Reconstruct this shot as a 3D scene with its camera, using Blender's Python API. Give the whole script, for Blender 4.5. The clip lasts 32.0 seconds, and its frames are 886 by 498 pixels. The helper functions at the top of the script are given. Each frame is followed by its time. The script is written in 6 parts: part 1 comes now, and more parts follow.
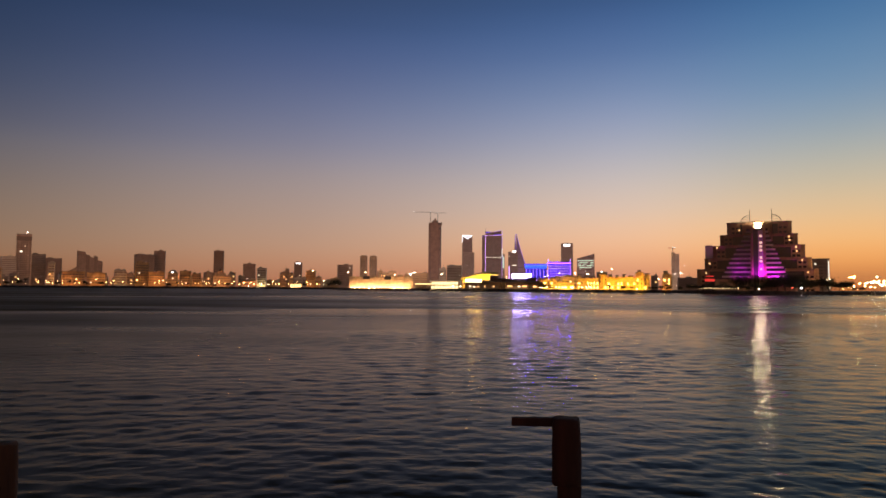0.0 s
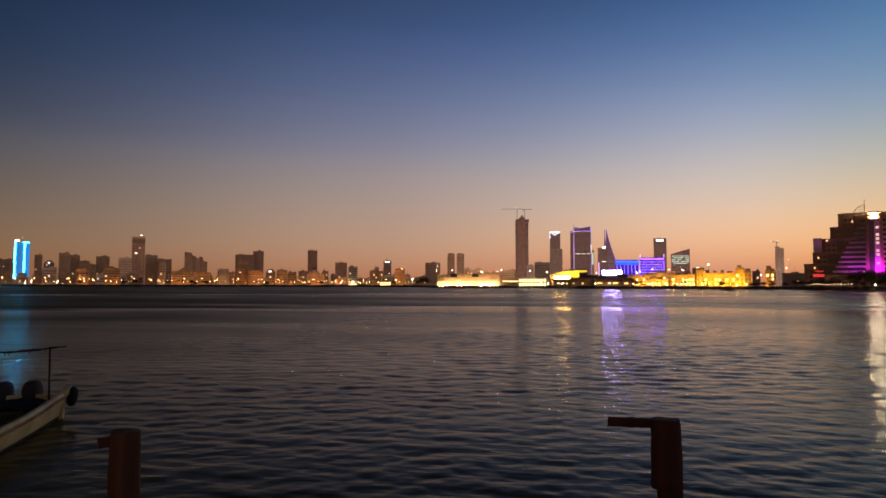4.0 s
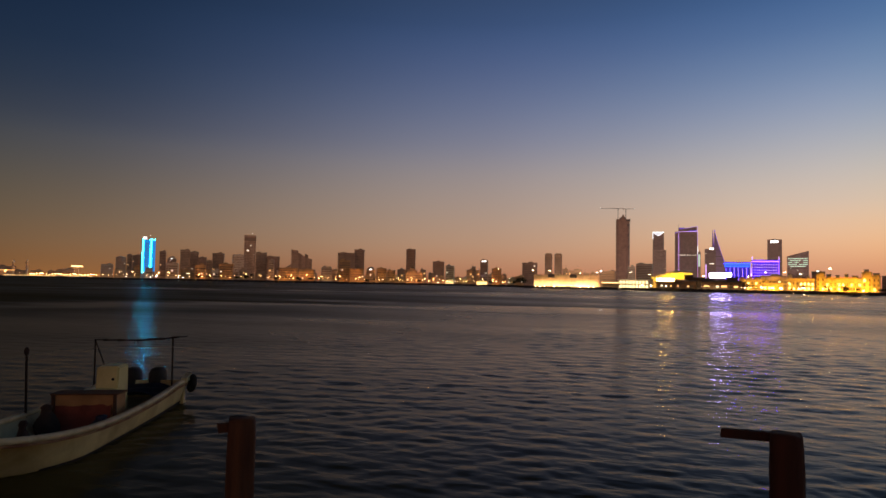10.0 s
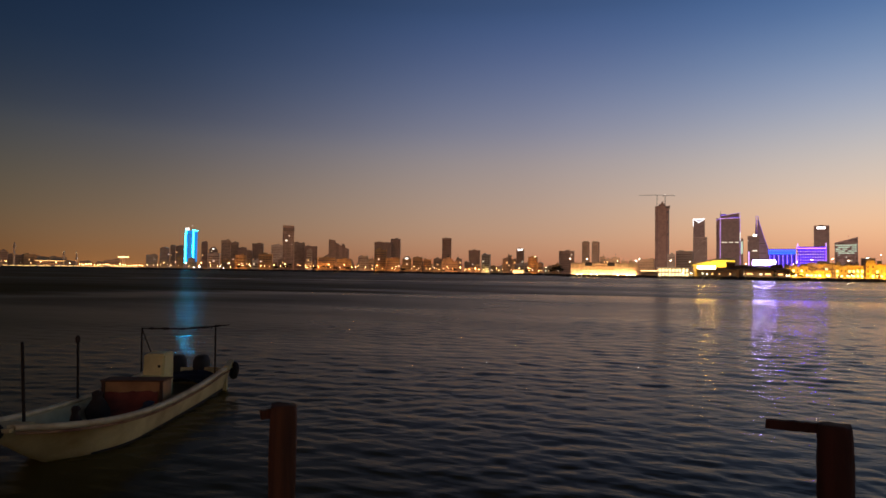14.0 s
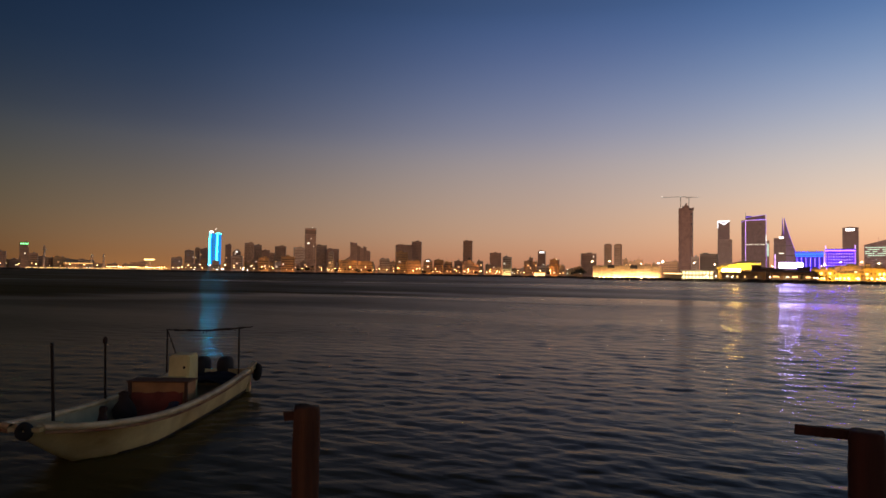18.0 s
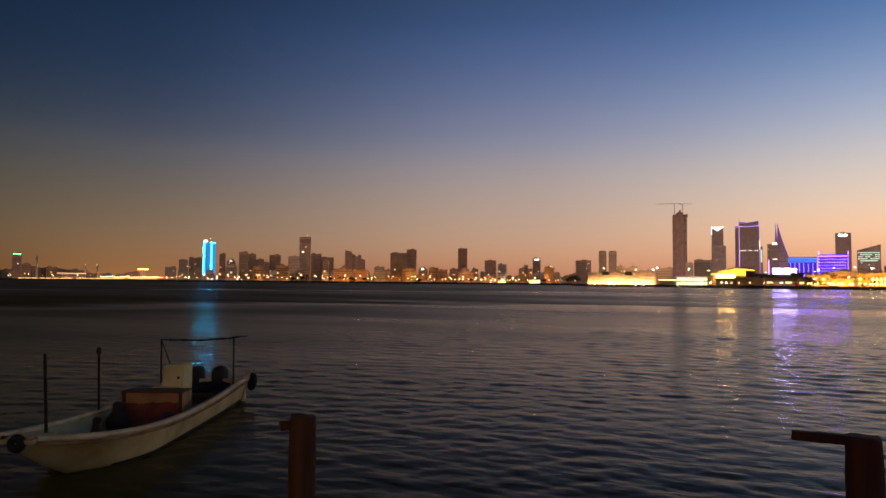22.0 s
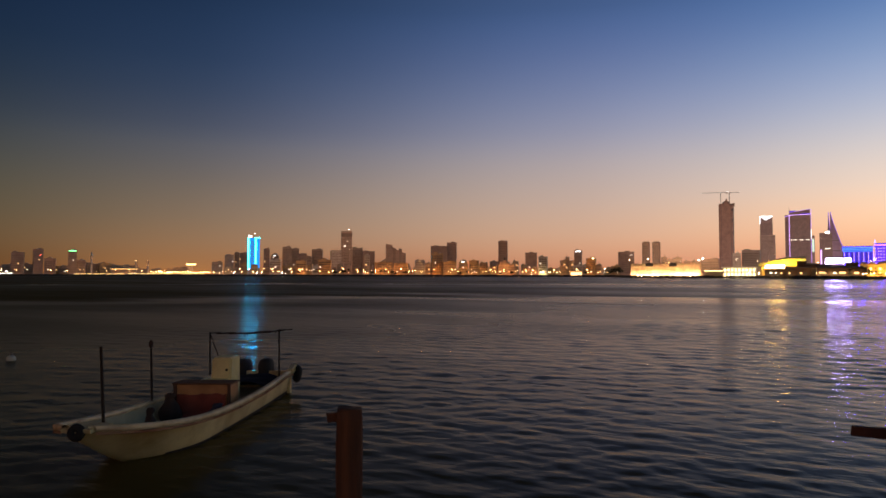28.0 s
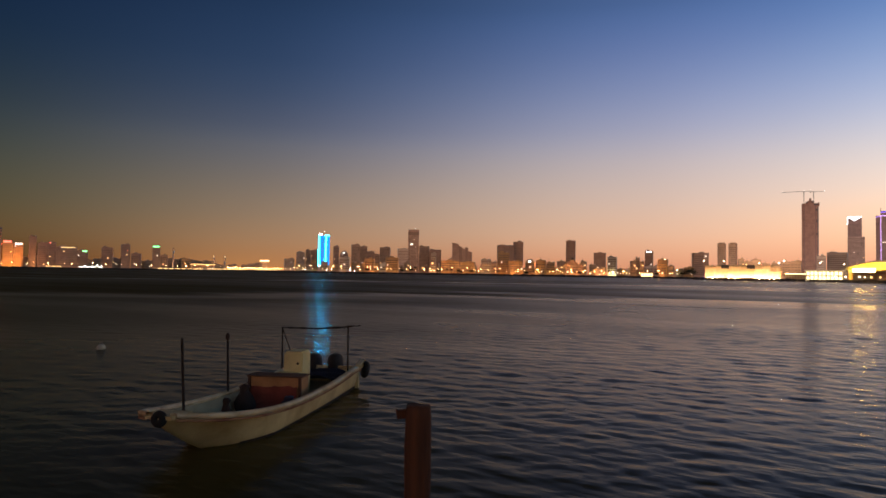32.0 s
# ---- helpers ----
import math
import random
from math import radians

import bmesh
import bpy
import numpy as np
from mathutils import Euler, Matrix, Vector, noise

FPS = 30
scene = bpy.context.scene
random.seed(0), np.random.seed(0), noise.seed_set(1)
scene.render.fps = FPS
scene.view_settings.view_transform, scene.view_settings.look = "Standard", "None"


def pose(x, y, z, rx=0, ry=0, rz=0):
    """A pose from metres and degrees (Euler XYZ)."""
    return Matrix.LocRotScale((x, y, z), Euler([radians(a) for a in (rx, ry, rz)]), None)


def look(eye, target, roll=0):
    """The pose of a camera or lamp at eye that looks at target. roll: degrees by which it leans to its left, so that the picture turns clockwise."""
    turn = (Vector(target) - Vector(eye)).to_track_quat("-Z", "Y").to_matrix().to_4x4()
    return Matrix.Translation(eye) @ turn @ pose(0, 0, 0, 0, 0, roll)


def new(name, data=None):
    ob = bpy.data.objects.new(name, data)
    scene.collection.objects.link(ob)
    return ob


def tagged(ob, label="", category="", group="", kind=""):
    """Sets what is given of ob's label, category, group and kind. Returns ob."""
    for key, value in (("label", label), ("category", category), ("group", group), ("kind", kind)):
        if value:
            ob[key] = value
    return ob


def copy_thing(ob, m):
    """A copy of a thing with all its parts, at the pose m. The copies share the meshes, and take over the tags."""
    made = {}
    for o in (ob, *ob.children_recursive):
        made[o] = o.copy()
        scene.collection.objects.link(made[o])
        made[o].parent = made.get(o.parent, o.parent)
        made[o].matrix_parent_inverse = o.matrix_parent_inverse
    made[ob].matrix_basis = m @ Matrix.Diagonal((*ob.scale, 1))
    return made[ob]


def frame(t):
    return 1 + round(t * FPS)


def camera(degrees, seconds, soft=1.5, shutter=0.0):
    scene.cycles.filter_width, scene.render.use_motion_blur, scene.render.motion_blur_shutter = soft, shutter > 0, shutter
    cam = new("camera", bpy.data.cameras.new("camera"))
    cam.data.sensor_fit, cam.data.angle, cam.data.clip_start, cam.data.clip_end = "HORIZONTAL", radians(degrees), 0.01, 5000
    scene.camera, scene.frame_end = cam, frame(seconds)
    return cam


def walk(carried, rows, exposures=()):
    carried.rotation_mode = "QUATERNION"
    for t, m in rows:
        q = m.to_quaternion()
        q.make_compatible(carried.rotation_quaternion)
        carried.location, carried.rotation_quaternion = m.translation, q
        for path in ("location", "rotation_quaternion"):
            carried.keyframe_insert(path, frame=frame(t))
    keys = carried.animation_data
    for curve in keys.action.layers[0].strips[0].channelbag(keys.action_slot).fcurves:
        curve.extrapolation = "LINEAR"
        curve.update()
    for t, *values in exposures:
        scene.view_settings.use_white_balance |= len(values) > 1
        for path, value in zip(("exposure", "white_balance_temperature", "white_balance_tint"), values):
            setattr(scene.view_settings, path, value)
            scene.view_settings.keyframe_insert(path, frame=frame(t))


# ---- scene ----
# one eye on the quay, turning slowly to its left: seconds, yaw, pitch up, lean
EYE_HEIGHT = 3.0
TURNS = (
    (0, 0.00, 3.48, 0.40), (0.5, 1.02, 3.33, 0.38), (1, 1.80, 3.24, 0.61), (1.5, 3.12, 3.38, 0.67), (2, 5.02, 3.38, 0.37),
    (2.5, 6.40, 3.21, -0.00), (4.5, 8.97, 3.18, 0.42), (5, 10.79, 3.03, 0.70), (5.5, 11.64, 3.07, 0.88), (6, 12.17, 3.42, 1.05),
    (6.5, 13.19, 3.20, 1.14), (7, 13.94, 3.51, 0.87), (7.5, 15.23, 3.42, 0.80), (8, 15.90, 3.21, 0.97), (8.5, 16.49, 3.19, 1.15),
    (9, 16.72, 3.08, 0.95), (9.5, 16.61, 3.08, 0.99), (10, 16.49, 3.08, 1.09), (10.5, 16.51, 2.94, 0.89), (11, 16.39, 3.04, 0.74),
    (11.5, 16.35, 2.62, 0.61), (12, 16.09, 2.51, 0.42), (12.5, 16.58, 2.28, 0.41), (13, 17.71, 2.18, 0.49), (13.5, 18.75, 1.97, 0.75),
    (14, 19.69, 2.03, 0.85), (14.5, 21.08, 1.84, 0.83), (16.5, 21.45, 2.06, 0.71), (17, 21.39, 1.98, 0.64), (17.5, 21.42, 1.81, 0.85),
    (18, 21.58, 2.23, 0.89), (18.5, 21.38, 2.46, 0.88), (19, 21.60, 2.53, 0.47), (19.5, 21.30, 2.39, 0.44), (20, 21.19, 2.27, 0.32),
    (20.5, 21.04, 2.23, 0.41), (21, 21.13, 2.31, 0.42), (21.5, 20.86, 2.74, 0.63), (22, 21.13, 2.94, 0.53), (22.5, 20.91, 3.02, 0.72),
    (23, 20.86, 2.90, 0.50), (23.5, 20.90, 2.69, 0.76), (24, 21.30, 2.56, 0.55), (24.5, 21.66, 2.41, 0.54), (25, 22.31, 2.63, 0.64),
    (25.5, 22.77, 2.70, 0.65), (27.5, 24.23, 2.43, 0.20), (28, 24.73, 2.28, 0.10), (28.5, 25.54, 2.13, 0.37), (29, 26.48, 2.36, 0.23),
    (29.5, 27.22, 2.07, 0.24), (30, 27.16, 1.90, 0.48), (30.5, 27.83, 1.89, 0.60), (31, 28.30, 2.18, 0.80), (31.5, 29.43, 2.02, 0.65),
    (32, 30.68, 2.13, 0.88)
)


def eye_shift(t):
    """The small sideways sway of the hand, metres to the left of the start."""
    return -float(np.interp(t, (0, 6, 9, 13, 19, 23, 28, 32), (0, 0.03, 0.045, 0.05, 0.06, 0.064, 0.08, 0.1)))


cam = camera(69.54, 32.0, 1.55)
walk(cam, [(t, pose(eye_shift(t), 0, EYE_HEIGHT, 90 + pitch, 0, yaw) @ pose(0, 0, 0, 0, 0, lean)) for t, yaw, pitch, lean in TURNS],
     [(0.0, -0.55, 6800, 14), (2.0, -0.54, 6800, 14), (5.0, -0.56, 6700, 11), (9.0, -0.6, 6700, 9), (12.0, -0.6, 6700, 8), (14.5, -0.46, 6650, 9), (17.0, -0.37, 6650, 9), (25.0, -0.29, 6650, 10), (28.0, -0.13, 6600, 10), (30.0, 0.02, 6550, 10), (32.0, 0.16, 6550, 10)])


# ---- world: the sky half an hour after sunset, in view brightest where the sun went down ----
def srgb(r, g, b, gain=1.0):
    lin = [(c / 255 / 12.92 if c < 10.3 else ((c / 255 + 0.055) / 1.055) ** 2.4) * gain for c in (r, g, b)]
    return (*lin, 1.0)


world = bpy.data.worlds.new("dusk_sky")
scene.world = world
world.use_nodes = True
wn, wl = world.node_tree.nodes, world.node_tree.links
wn.clear()


def wmath(op, a, b=0.0):
    node = wn.new("ShaderNodeMath")
    node.operation = op
    for slot, v in ((0, a), (1, b)):
        if isinstance(v, (int, float)):
            node.inputs[slot].default_value = v
        else:
            wl.new(v, node.inputs[slot])
    return node.outputs[0]


def wrange(v, a, b):
    node = wn.new("ShaderNodeMapRange")
    node.interpolation_type = "SMOOTHSTEP"
    node.inputs[1].default_value, node.inputs[2].default_value = a, b
    wl.new(v, node.inputs[0])
    return node.outputs[0]


def wramp(fac, stops, gain):
    node = wn.new("ShaderNodeValToRGB")
    ramp = node.color_ramp
    ramp.interpolation = "B_SPLINE"
    while len(ramp.elements) < len(stops):
        ramp.elements.new(0.5)
    for el, (deg, col) in zip(ramp.elements, stops):
        el.position = deg / 60.0
        el.color = srgb(*col, gain)
    wl.new(fac, node.inputs[0])
    return node.outputs[0]


def wmix(fac, a, b):
    node = wn.new("ShaderNodeMix")
    node.data_type = "RGBA"
    wl.new(fac, node.inputs[0])
    wl.new(a, node.inputs[6])
    wl.new(b, node.inputs[7])
    return node.outputs[2]


way = wn.new("ShaderNodeTexCoord").outputs["Generated"]
split = wn.new("ShaderNodeSeparateXYZ")
wl.new(way, split.inputs[0])
elevation = wmath("MULTIPLY", wmath("ARCSINE", split.outputs[2]), 57.2958)
azimuth = wmath("MULTIPLY", wmath("ARCTAN2", split.outputs[0], split.outputs[1]), 57.2958)
up = wmath("DIVIDE", elevation, 60.0)
sky_south = wramp(up, ((0, (116, 74, 30)), (2.5, (122, 94, 52)), (5, (104, 98, 68)), (8, (84, 91, 78)), (11, (62, 77, 80)), (15, (40, 63, 84)), (19, (28, 53, 84)), (23, (23, 45, 78)), (30, (20, 30, 44)), (40, (14, 17, 21)), (60, (9, 10, 11))), 0.24)
sky_town = wramp(up, ((0, (178, 112, 70)), (1.5, (188, 136, 98)), (2.8, (188, 147, 114)), (4.8, (176, 149, 125)), (7.8, (150, 138, 130)), (10.8, (121, 124, 138)), (12.5, (99, 107, 131)), (15, (76, 93, 125)), (17.9, (59, 82, 119)), (23, (41, 67, 105)), (30, (30, 44, 62)), (40, (20, 25, 31)), (60, (13, 14, 15))), 0.345)
sky_mid = wramp(up, ((0, (208, 136, 102)), (1.7, (226, 163, 127)), (3.6, (224, 180, 150)), (6.4, (209, 182, 167)), (9.7, (186, 175, 177)), (12.5, (154, 157, 182)), (15.7, (125, 138, 176)), (19, (97, 117, 164)), (22.5, (71, 100, 151)), (30, (42, 56, 78)), (40, (24, 28, 34)), (60, (13, 14, 15))), 0.515)
sky_glow = wramp(up, ((0, (190, 126, 100)), (1.3, (222, 152, 116)), (3.5, (247, 193, 150)), (5.5, (236, 200, 171)), (7, (224, 201, 183)), (9.5, (201, 194, 192)), (12, (174, 179, 194)), (14.5, (146, 161, 191)), (17, (119, 143, 181)), (20, (88, 119, 167)), (24, (58, 94, 145)), (31, (38, 52, 75)), (40, (24, 28, 35)), (60, (13, 14, 15))), 0.7)
sky_sunset = wramp(up, ((0, (172, 106, 66)), (1.2, (212, 138, 82)), (2.4, (246, 170, 98)), (4, (250, 193, 127)), (6, (232, 198, 152)), (8.5, (202, 193, 168)), (11.5, (164, 177, 180)), (14.5, (126, 156, 184)), (17, (106, 144, 180)), (20, (84, 128, 172)), (24, (50, 100, 152)), (31, (34, 54, 77)), (40, (22, 28, 35)), (60, (13, 14, 15))), 0.69)
# unseen sky behind the viewer, warmed and brightened to fill boat and towers
sky_back_fill = wramp(up, ((0, (182, 112, 74)), (4, (194, 130, 94)), (9, (168, 126, 104)), (16, (112, 98, 98)), (30, (46, 44, 46)), (60, (10, 11, 13))), 0.9)
sky = wmix(wrange(azimuth, -74, -34), sky_south, sky_town)
sky = wmix(wrange(azimuth, -48, -4), sky, sky_mid)
sky = wmix(wrange(azimuth, -14, 20), sky, sky_glow)
sky = wmix(wrange(azimuth, 13, 33), sky, sky_sunset)
sky = wmix(wrange(wmath("ABSOLUTE", wmath("ADD", azimuth, -20.0)), 95, 150), sky, sky_back_fill)
# the glow of the harbour lamps in the haze low over the south shore
off = wmath("DIVIDE", wmath("ADD", azimuth, 47.5), 8.5)
across = wmath("POWER", 2.718, wmath("MULTIPLY", wmath("MULTIPLY", off, off), -1.0))
above = wmath("POWER", 2.718, wmath("DIVIDE", wmath("MAXIMUM", elevation, 0.0), -1.7))
dome = wn.new("ShaderNodeMix")
dome.data_type, dome.blend_type = "RGBA", "ADD"
wl.new(wmath("MULTIPLY", across, above), dome.inputs[0])
wl.new(sky, dome.inputs[6])
dome.inputs[7].default_value = (0.1, 0.048, 0.014, 1)
sky = dome.outputs[2]
haze = wn.new("ShaderNodeTexNoise")
haze.inputs["Scale"].default_value, haze.inputs["Detail"].default_value = 2.2, 4.0
wl.new(way, haze.inputs["Vector"])
stretch = wn.new("ShaderNodeMapRange")
stretch.inputs[3].default_value, stretch.inputs[4].default_value = 1.9, 2.1
wl.new(haze.outputs["Fac"], stretch.inputs[0])
glow = wn.new("ShaderNodeBackground")
wl.new(sky, glow.inputs[0])
wl.new(stretch.outputs[0], glow.inputs[1])
wl.new(glow.outputs[0], wn.new("ShaderNodeOutputWorld").inputs[0])


# ---- the rows of lamps along the far promenade, the floodlights of the lit buildings, added fill on the towers ----
def flood(name, az, d, z, length, watts, color, aim_d, aim_z, deep=1.5):
    """A long area light at a bearing and range, thrown onto what stands behind it."""
    data = bpy.data.lights.new(name, "AREA")
    data.shape, data.size, data.size_y, data.energy, data.color = "RECTANGLE", length, deep, watts, color
    a = radians(az)
    ob = new(name, data)
    ob.matrix_basis = look((d * math.sin(a), d * math.cos(a), z), (aim_d * math.sin(a), aim_d * math.cos(a), aim_z))
    return ob


SODIUM_RGB, GOLD_RGB = (1.0, 0.33, 0.07), (1.0, 0.45, 0.02)
for az, span, watts, d in ((-40.5, 5, 2600, 990), (-35.5, 5, 3800, 978), (-30.0, 5, 5200, 978), (-25.0, 5, 5600, 966), (-20.5, 4, 4600, 950), (-16.8, 3, 3000, 938), (-12.5, 4, 3000, 938)):
    flood("promenade_lamp_row", az, d, 2.6, d * radians(span), watts * 0.42, (1.0, 0.4, 0.13), d + 30, 7)
flood("promenade_lamp_row", -64.6, 1325, 5, 30, 22000, SODIUM_RGB, 1350, 12)
flood("promenade_lamp_row", -61.5, 1318, 5, 80, 2200, SODIUM_RGB, 1350, 10)
flood("promenade_lamp_row", -56.0, 1318, 5, 120, 1600, SODIUM_RGB, 1350, 10)
flood("promenade_lamp_row", -50.0, 1318, 5, 150, 12000, SODIUM_RGB, 1360, 8)
flood("promenade_lamp_row", -46.0, 1330, 5, 80, 9000, SODIUM_RGB, 1400, 8)
for az, long in ((-7.62, 15), (-5.89, 18), (-3.78, 22)):
    flood("fort_wall_flood", az, 647.3, 1.9, long, 290 * long, (1.0, 0.44, 0.21), 650, 10.5, 0.5)
    for k in range(long // 4):
        off = math.degrees((k + 0.5 - long // 4 / 2) * 4.6 / 650)
        flood("fort_wall_flood", az + off, 648.9, 1.9, 2.0, 500 + 220 * math.sin(az * 9 + k * 2.1), (1.0, 0.66, 0.36), 650, 5.0, 0.5)
flood("gate_house_flood", -6.82, 647.6, 1.9, 3.6, 2400, (1.0, 0.64, 0.24), 649, 8, 0.5)
flood("gate_house_flood", -4.92, 647.6, 1.9, 3.6, 2400, (1.0, 0.64, 0.24), 649, 8, 0.5)
flood("hall_roof_flood", 3.4, 664, 13.5, 24, 28000, (1.0, 0.62, 0.02), 690, 17)
flood("block_foot_flood", -15.85, 1046, 3, 9, 2600, (1.0, 0.72, 0.28), 1051, 10)
flood("palace_flood", 10.9, 592, 3, 14, 5000, GOLD_RGB, 600, 8)
flood("quay_lamp_row", 3.6, 570, 4, 34, 1100, (1.0, 0.55, 0.2), 584, 4)
flood("quay_lamp_row", 6.9, 572, 4, 34, 1300, (1.0, 0.55, 0.2), 592, 4)
flood("palace_flood", 10.96, 693, 6, 20, 4500, GOLD_RGB, 700, 12)
flood("pavilion_flood", 0.17, 594, 3, 24, 2600, (1.0, 0.8, 0.42), 600, 6)
flood("palace_flood", 9.3, 592, 3, 14, 4000, GOLD_RGB, 600, 9)
flood("palace_flood", 12.8, 590, 3, 16, 5200, GOLD_RGB, 600, 9)
flood("palace_flood", 14.2, 593, 3, 5, 4200, GOLD_RGB, 600, 10)
flood("palace_flood", 15.1, 595, 3, 9, 4200, GOLD_RGB, 604, 8)
flood("palace_flood", 16.2, 595, 3, 9, 4800, GOLD_RGB, 604, 8)
flood("palace_flood", 17.2, 592, 3, 6, 6400, GOLD_RGB, 600, 11)
flood("palace_flood", 19.3, 592, 3, 7, 1500, SODIUM_RGB, 600, 9)
flood("hotel_violet_flood", 26.45, 530.8, 13.2, 3, 8000, (0.8, 0.01, 0.9), 534, 30, 0.6)
flood("hotel_violet_flood", 27.35, 532.6, 11.4, 4, 6500, (0.78, 0.01, 0.9), 538, 20, 0.6)
flood("hotel_violet_flood", 25.2, 532.6, 11.4, 8, 2200, (0.7, 0.01, 0.92), 538, 20, 0.6)
# unseen lights hung at 30 m, added fill for haze and street glow on towers
for az, span, d, watts, color in ((-40.0, 10, 1200, 75000, (1.0, 0.44, 0.2)), (-30.0, 10, 1180, 100000, (1.0, 0.44, 0.2)), (-20.0, 9, 1080, 65000, (1.0, 0.44, 0.2)), (-6.65, 1.6, 1190, 11000, (1.0, 0.55, 0.32)), (-3.6, 5, 945, 48000, (1.0, 0.55, 0.3)), (0.4, 4, 1080, 120000, (1.0, 0.6, 0.42)), (3.5, 12, 1750, 1100000, (1.0, 0.66, 0.62)), (11.0, 8, 1400, 200000, (1.0, 0.62, 0.6)), (20.0, 3, 1850, 120000, (1.0, 0.72, 0.55))):
    flood("inner_street_lamp_row", az, d, 30, d * radians(span), watts, color, d + 300, 70, 6)


# ---- materials ----
def mat(name, base, rough=0.7, metal=0.0, stain=0.25, size=1.0, bump=0.0, tint=None, spread=0.12, spec=0.5, along=None):
    """A procedural surface: grain and stains at two scales, a shade of its own for each object."""
    m = bpy.data.materials.new(name)
    m.use_nodes = True
    n, l = m.node_tree.nodes, m.node_tree.links
    p = n["Principled BSDF"]
    p.inputs["Roughness"].default_value, p.inputs["Metallic"].default_value = rough, metal
    p.inputs["Specular IOR Level"].default_value = spec
    co = n.new("ShaderNodeTexCoord")
    big, fine = n.new("ShaderNodeTexNoise"), n.new("ShaderNodeTexNoise")
    big.inputs["Scale"].default_value, fine.inputs["Scale"].default_value = 0.9 / size, 11.0 / size
    big.inputs["Detail"].default_value, fine.inputs["Detail"].default_value = 5, 3
    fibre = n.new("ShaderNodeMapping")
    fibre.inputs["Scale"].default_value = along or (1, 1, 1)
    l.new(co.outputs["Object"], fibre.inputs[0])
    for t in (big, fine):
        l.new(fibre.outputs[0], t.inputs["Vector"])
    ramp = n.new("ShaderNodeMapRange")
    ramp.inputs[1].default_value, ramp.inputs[2].default_value = 0.42, 0.72
    l.new(big.outputs["Fac"], ramp.inputs[0])
    mix = n.new("ShaderNodeMix")
    mix.data_type = "RGBA"
    mix.inputs[6].default_value = (*base, 1)
    mix.inputs[7].default_value = (*(tint or [c * (1 - stain * 1.6) for c in base]), 1)
    l.new(ramp.outputs[0], mix.inputs[0])
    rnd = n.new("ShaderNodeObjectInfo")
    val = n.new("ShaderNodeMath")
    val.operation = "MULTIPLY_ADD"
    l.new(rnd.outputs["Random"], val.inputs[0])
    val.inputs[1].default_value, val.inputs[2].default_value = 2 * spread, 1 - spread - 0.12
    grain = n.new("ShaderNodeMath")
    grain.operation = "MULTIPLY_ADD"
    l.new(fine.outputs["Fac"], grain.inputs[0])
    grain.inputs[1].default_value = 0.24
    l.new(val.outputs[0], grain.inputs[2])
    hsv = n.new("ShaderNodeHueSaturation")
    l.new(mix.outputs[2], hsv.inputs["Color"])
    l.new(grain.outputs[0], hsv.inputs["Value"])
    l.new(hsv.outputs[0], p.inputs["Base Color"])
    if bump:
        b = n.new("ShaderNodeBump")
        b.inputs["Strength"].default_value, b.inputs["Distance"].default_value = 0.6, bump
        l.new(fine.outputs["Fac"], b.inputs["Height"])
        l.new(b.outputs[0], p.inputs["Normal"])
    return m


def lamp_mat(name, color, strength):
    m = bpy.data.materials.new(name)
    m.use_nodes = True
    n = m.node_tree.nodes
    p = n["Principled BSDF"]
    p.inputs["Base Color"].default_value = (*[0.3 * c for c in color], 1)
    p.inputs["Emission Color"].default_value = (*color, 1)
    p.inputs["Emission Strength"].default_value = strength
    return m


RAW_CONCRETE = mat("raw_brown_concrete", (0.34, 0.23, 0.17), 0.9, size=14, stain=0.22)
CONCRETE = mat("weathered_concrete", (0.54, 0.42, 0.34), 0.85, size=9, stain=0.2)
TAN = mat("tan_render", (0.46, 0.37, 0.29), 0.85, size=8, stain=0.22)
PALE = mat("pale_render", (0.58, 0.54, 0.48), 0.8, size=8, stain=0.18)
DARK = mat("dark_cladding", (0.34, 0.26, 0.225), 0.6, size=9, stain=0.2)
OCHRE = mat("ochre_render", (0.52, 0.37, 0.2), 0.85, size=7, stain=0.2)
SAND = mat("sandstone", (0.55, 0.45, 0.3), 0.85, size=6, stain=0.2)
GLASS = mat("dark_window_glass", (0.24, 0.19, 0.16), 0.4, size=4, stain=0.1, spread=0.3)
ROOF = mat("roof_felt", (0.12, 0.115, 0.11), 0.9, size=6)
STEEL = mat("painted_steel", (0.2, 0.19, 0.18), 0.5, 0.6, size=2)
ROCK = mat("dark_armour_rock", (0.07, 0.065, 0.06), 0.9, size=3, stain=0.4, spread=0.3)
EARTH = mat("bare_ground", (0.11, 0.095, 0.08), 0.95, size=20, stain=0.3)
LEAF = mat("dark_foliage", (0.035, 0.045, 0.022), 0.7, size=1.5, stain=0.4, spread=0.25)
BARK = mat("palm_bark", (0.09, 0.07, 0.05), 0.9, size=0.6)
HOTEL_STONE = mat("brown_hotel_stone", (0.33, 0.2, 0.13), 0.8, size=6, stain=0.25)
HOTEL_BAND = mat("pale_balcony_band", (0.42, 0.36, 0.33), 0.75, size=5, stain=0.2)
YELLOW_ROOF = mat("pale_roof_shell", (0.62, 0.56, 0.36), 0.6, size=6, stain=0.15)

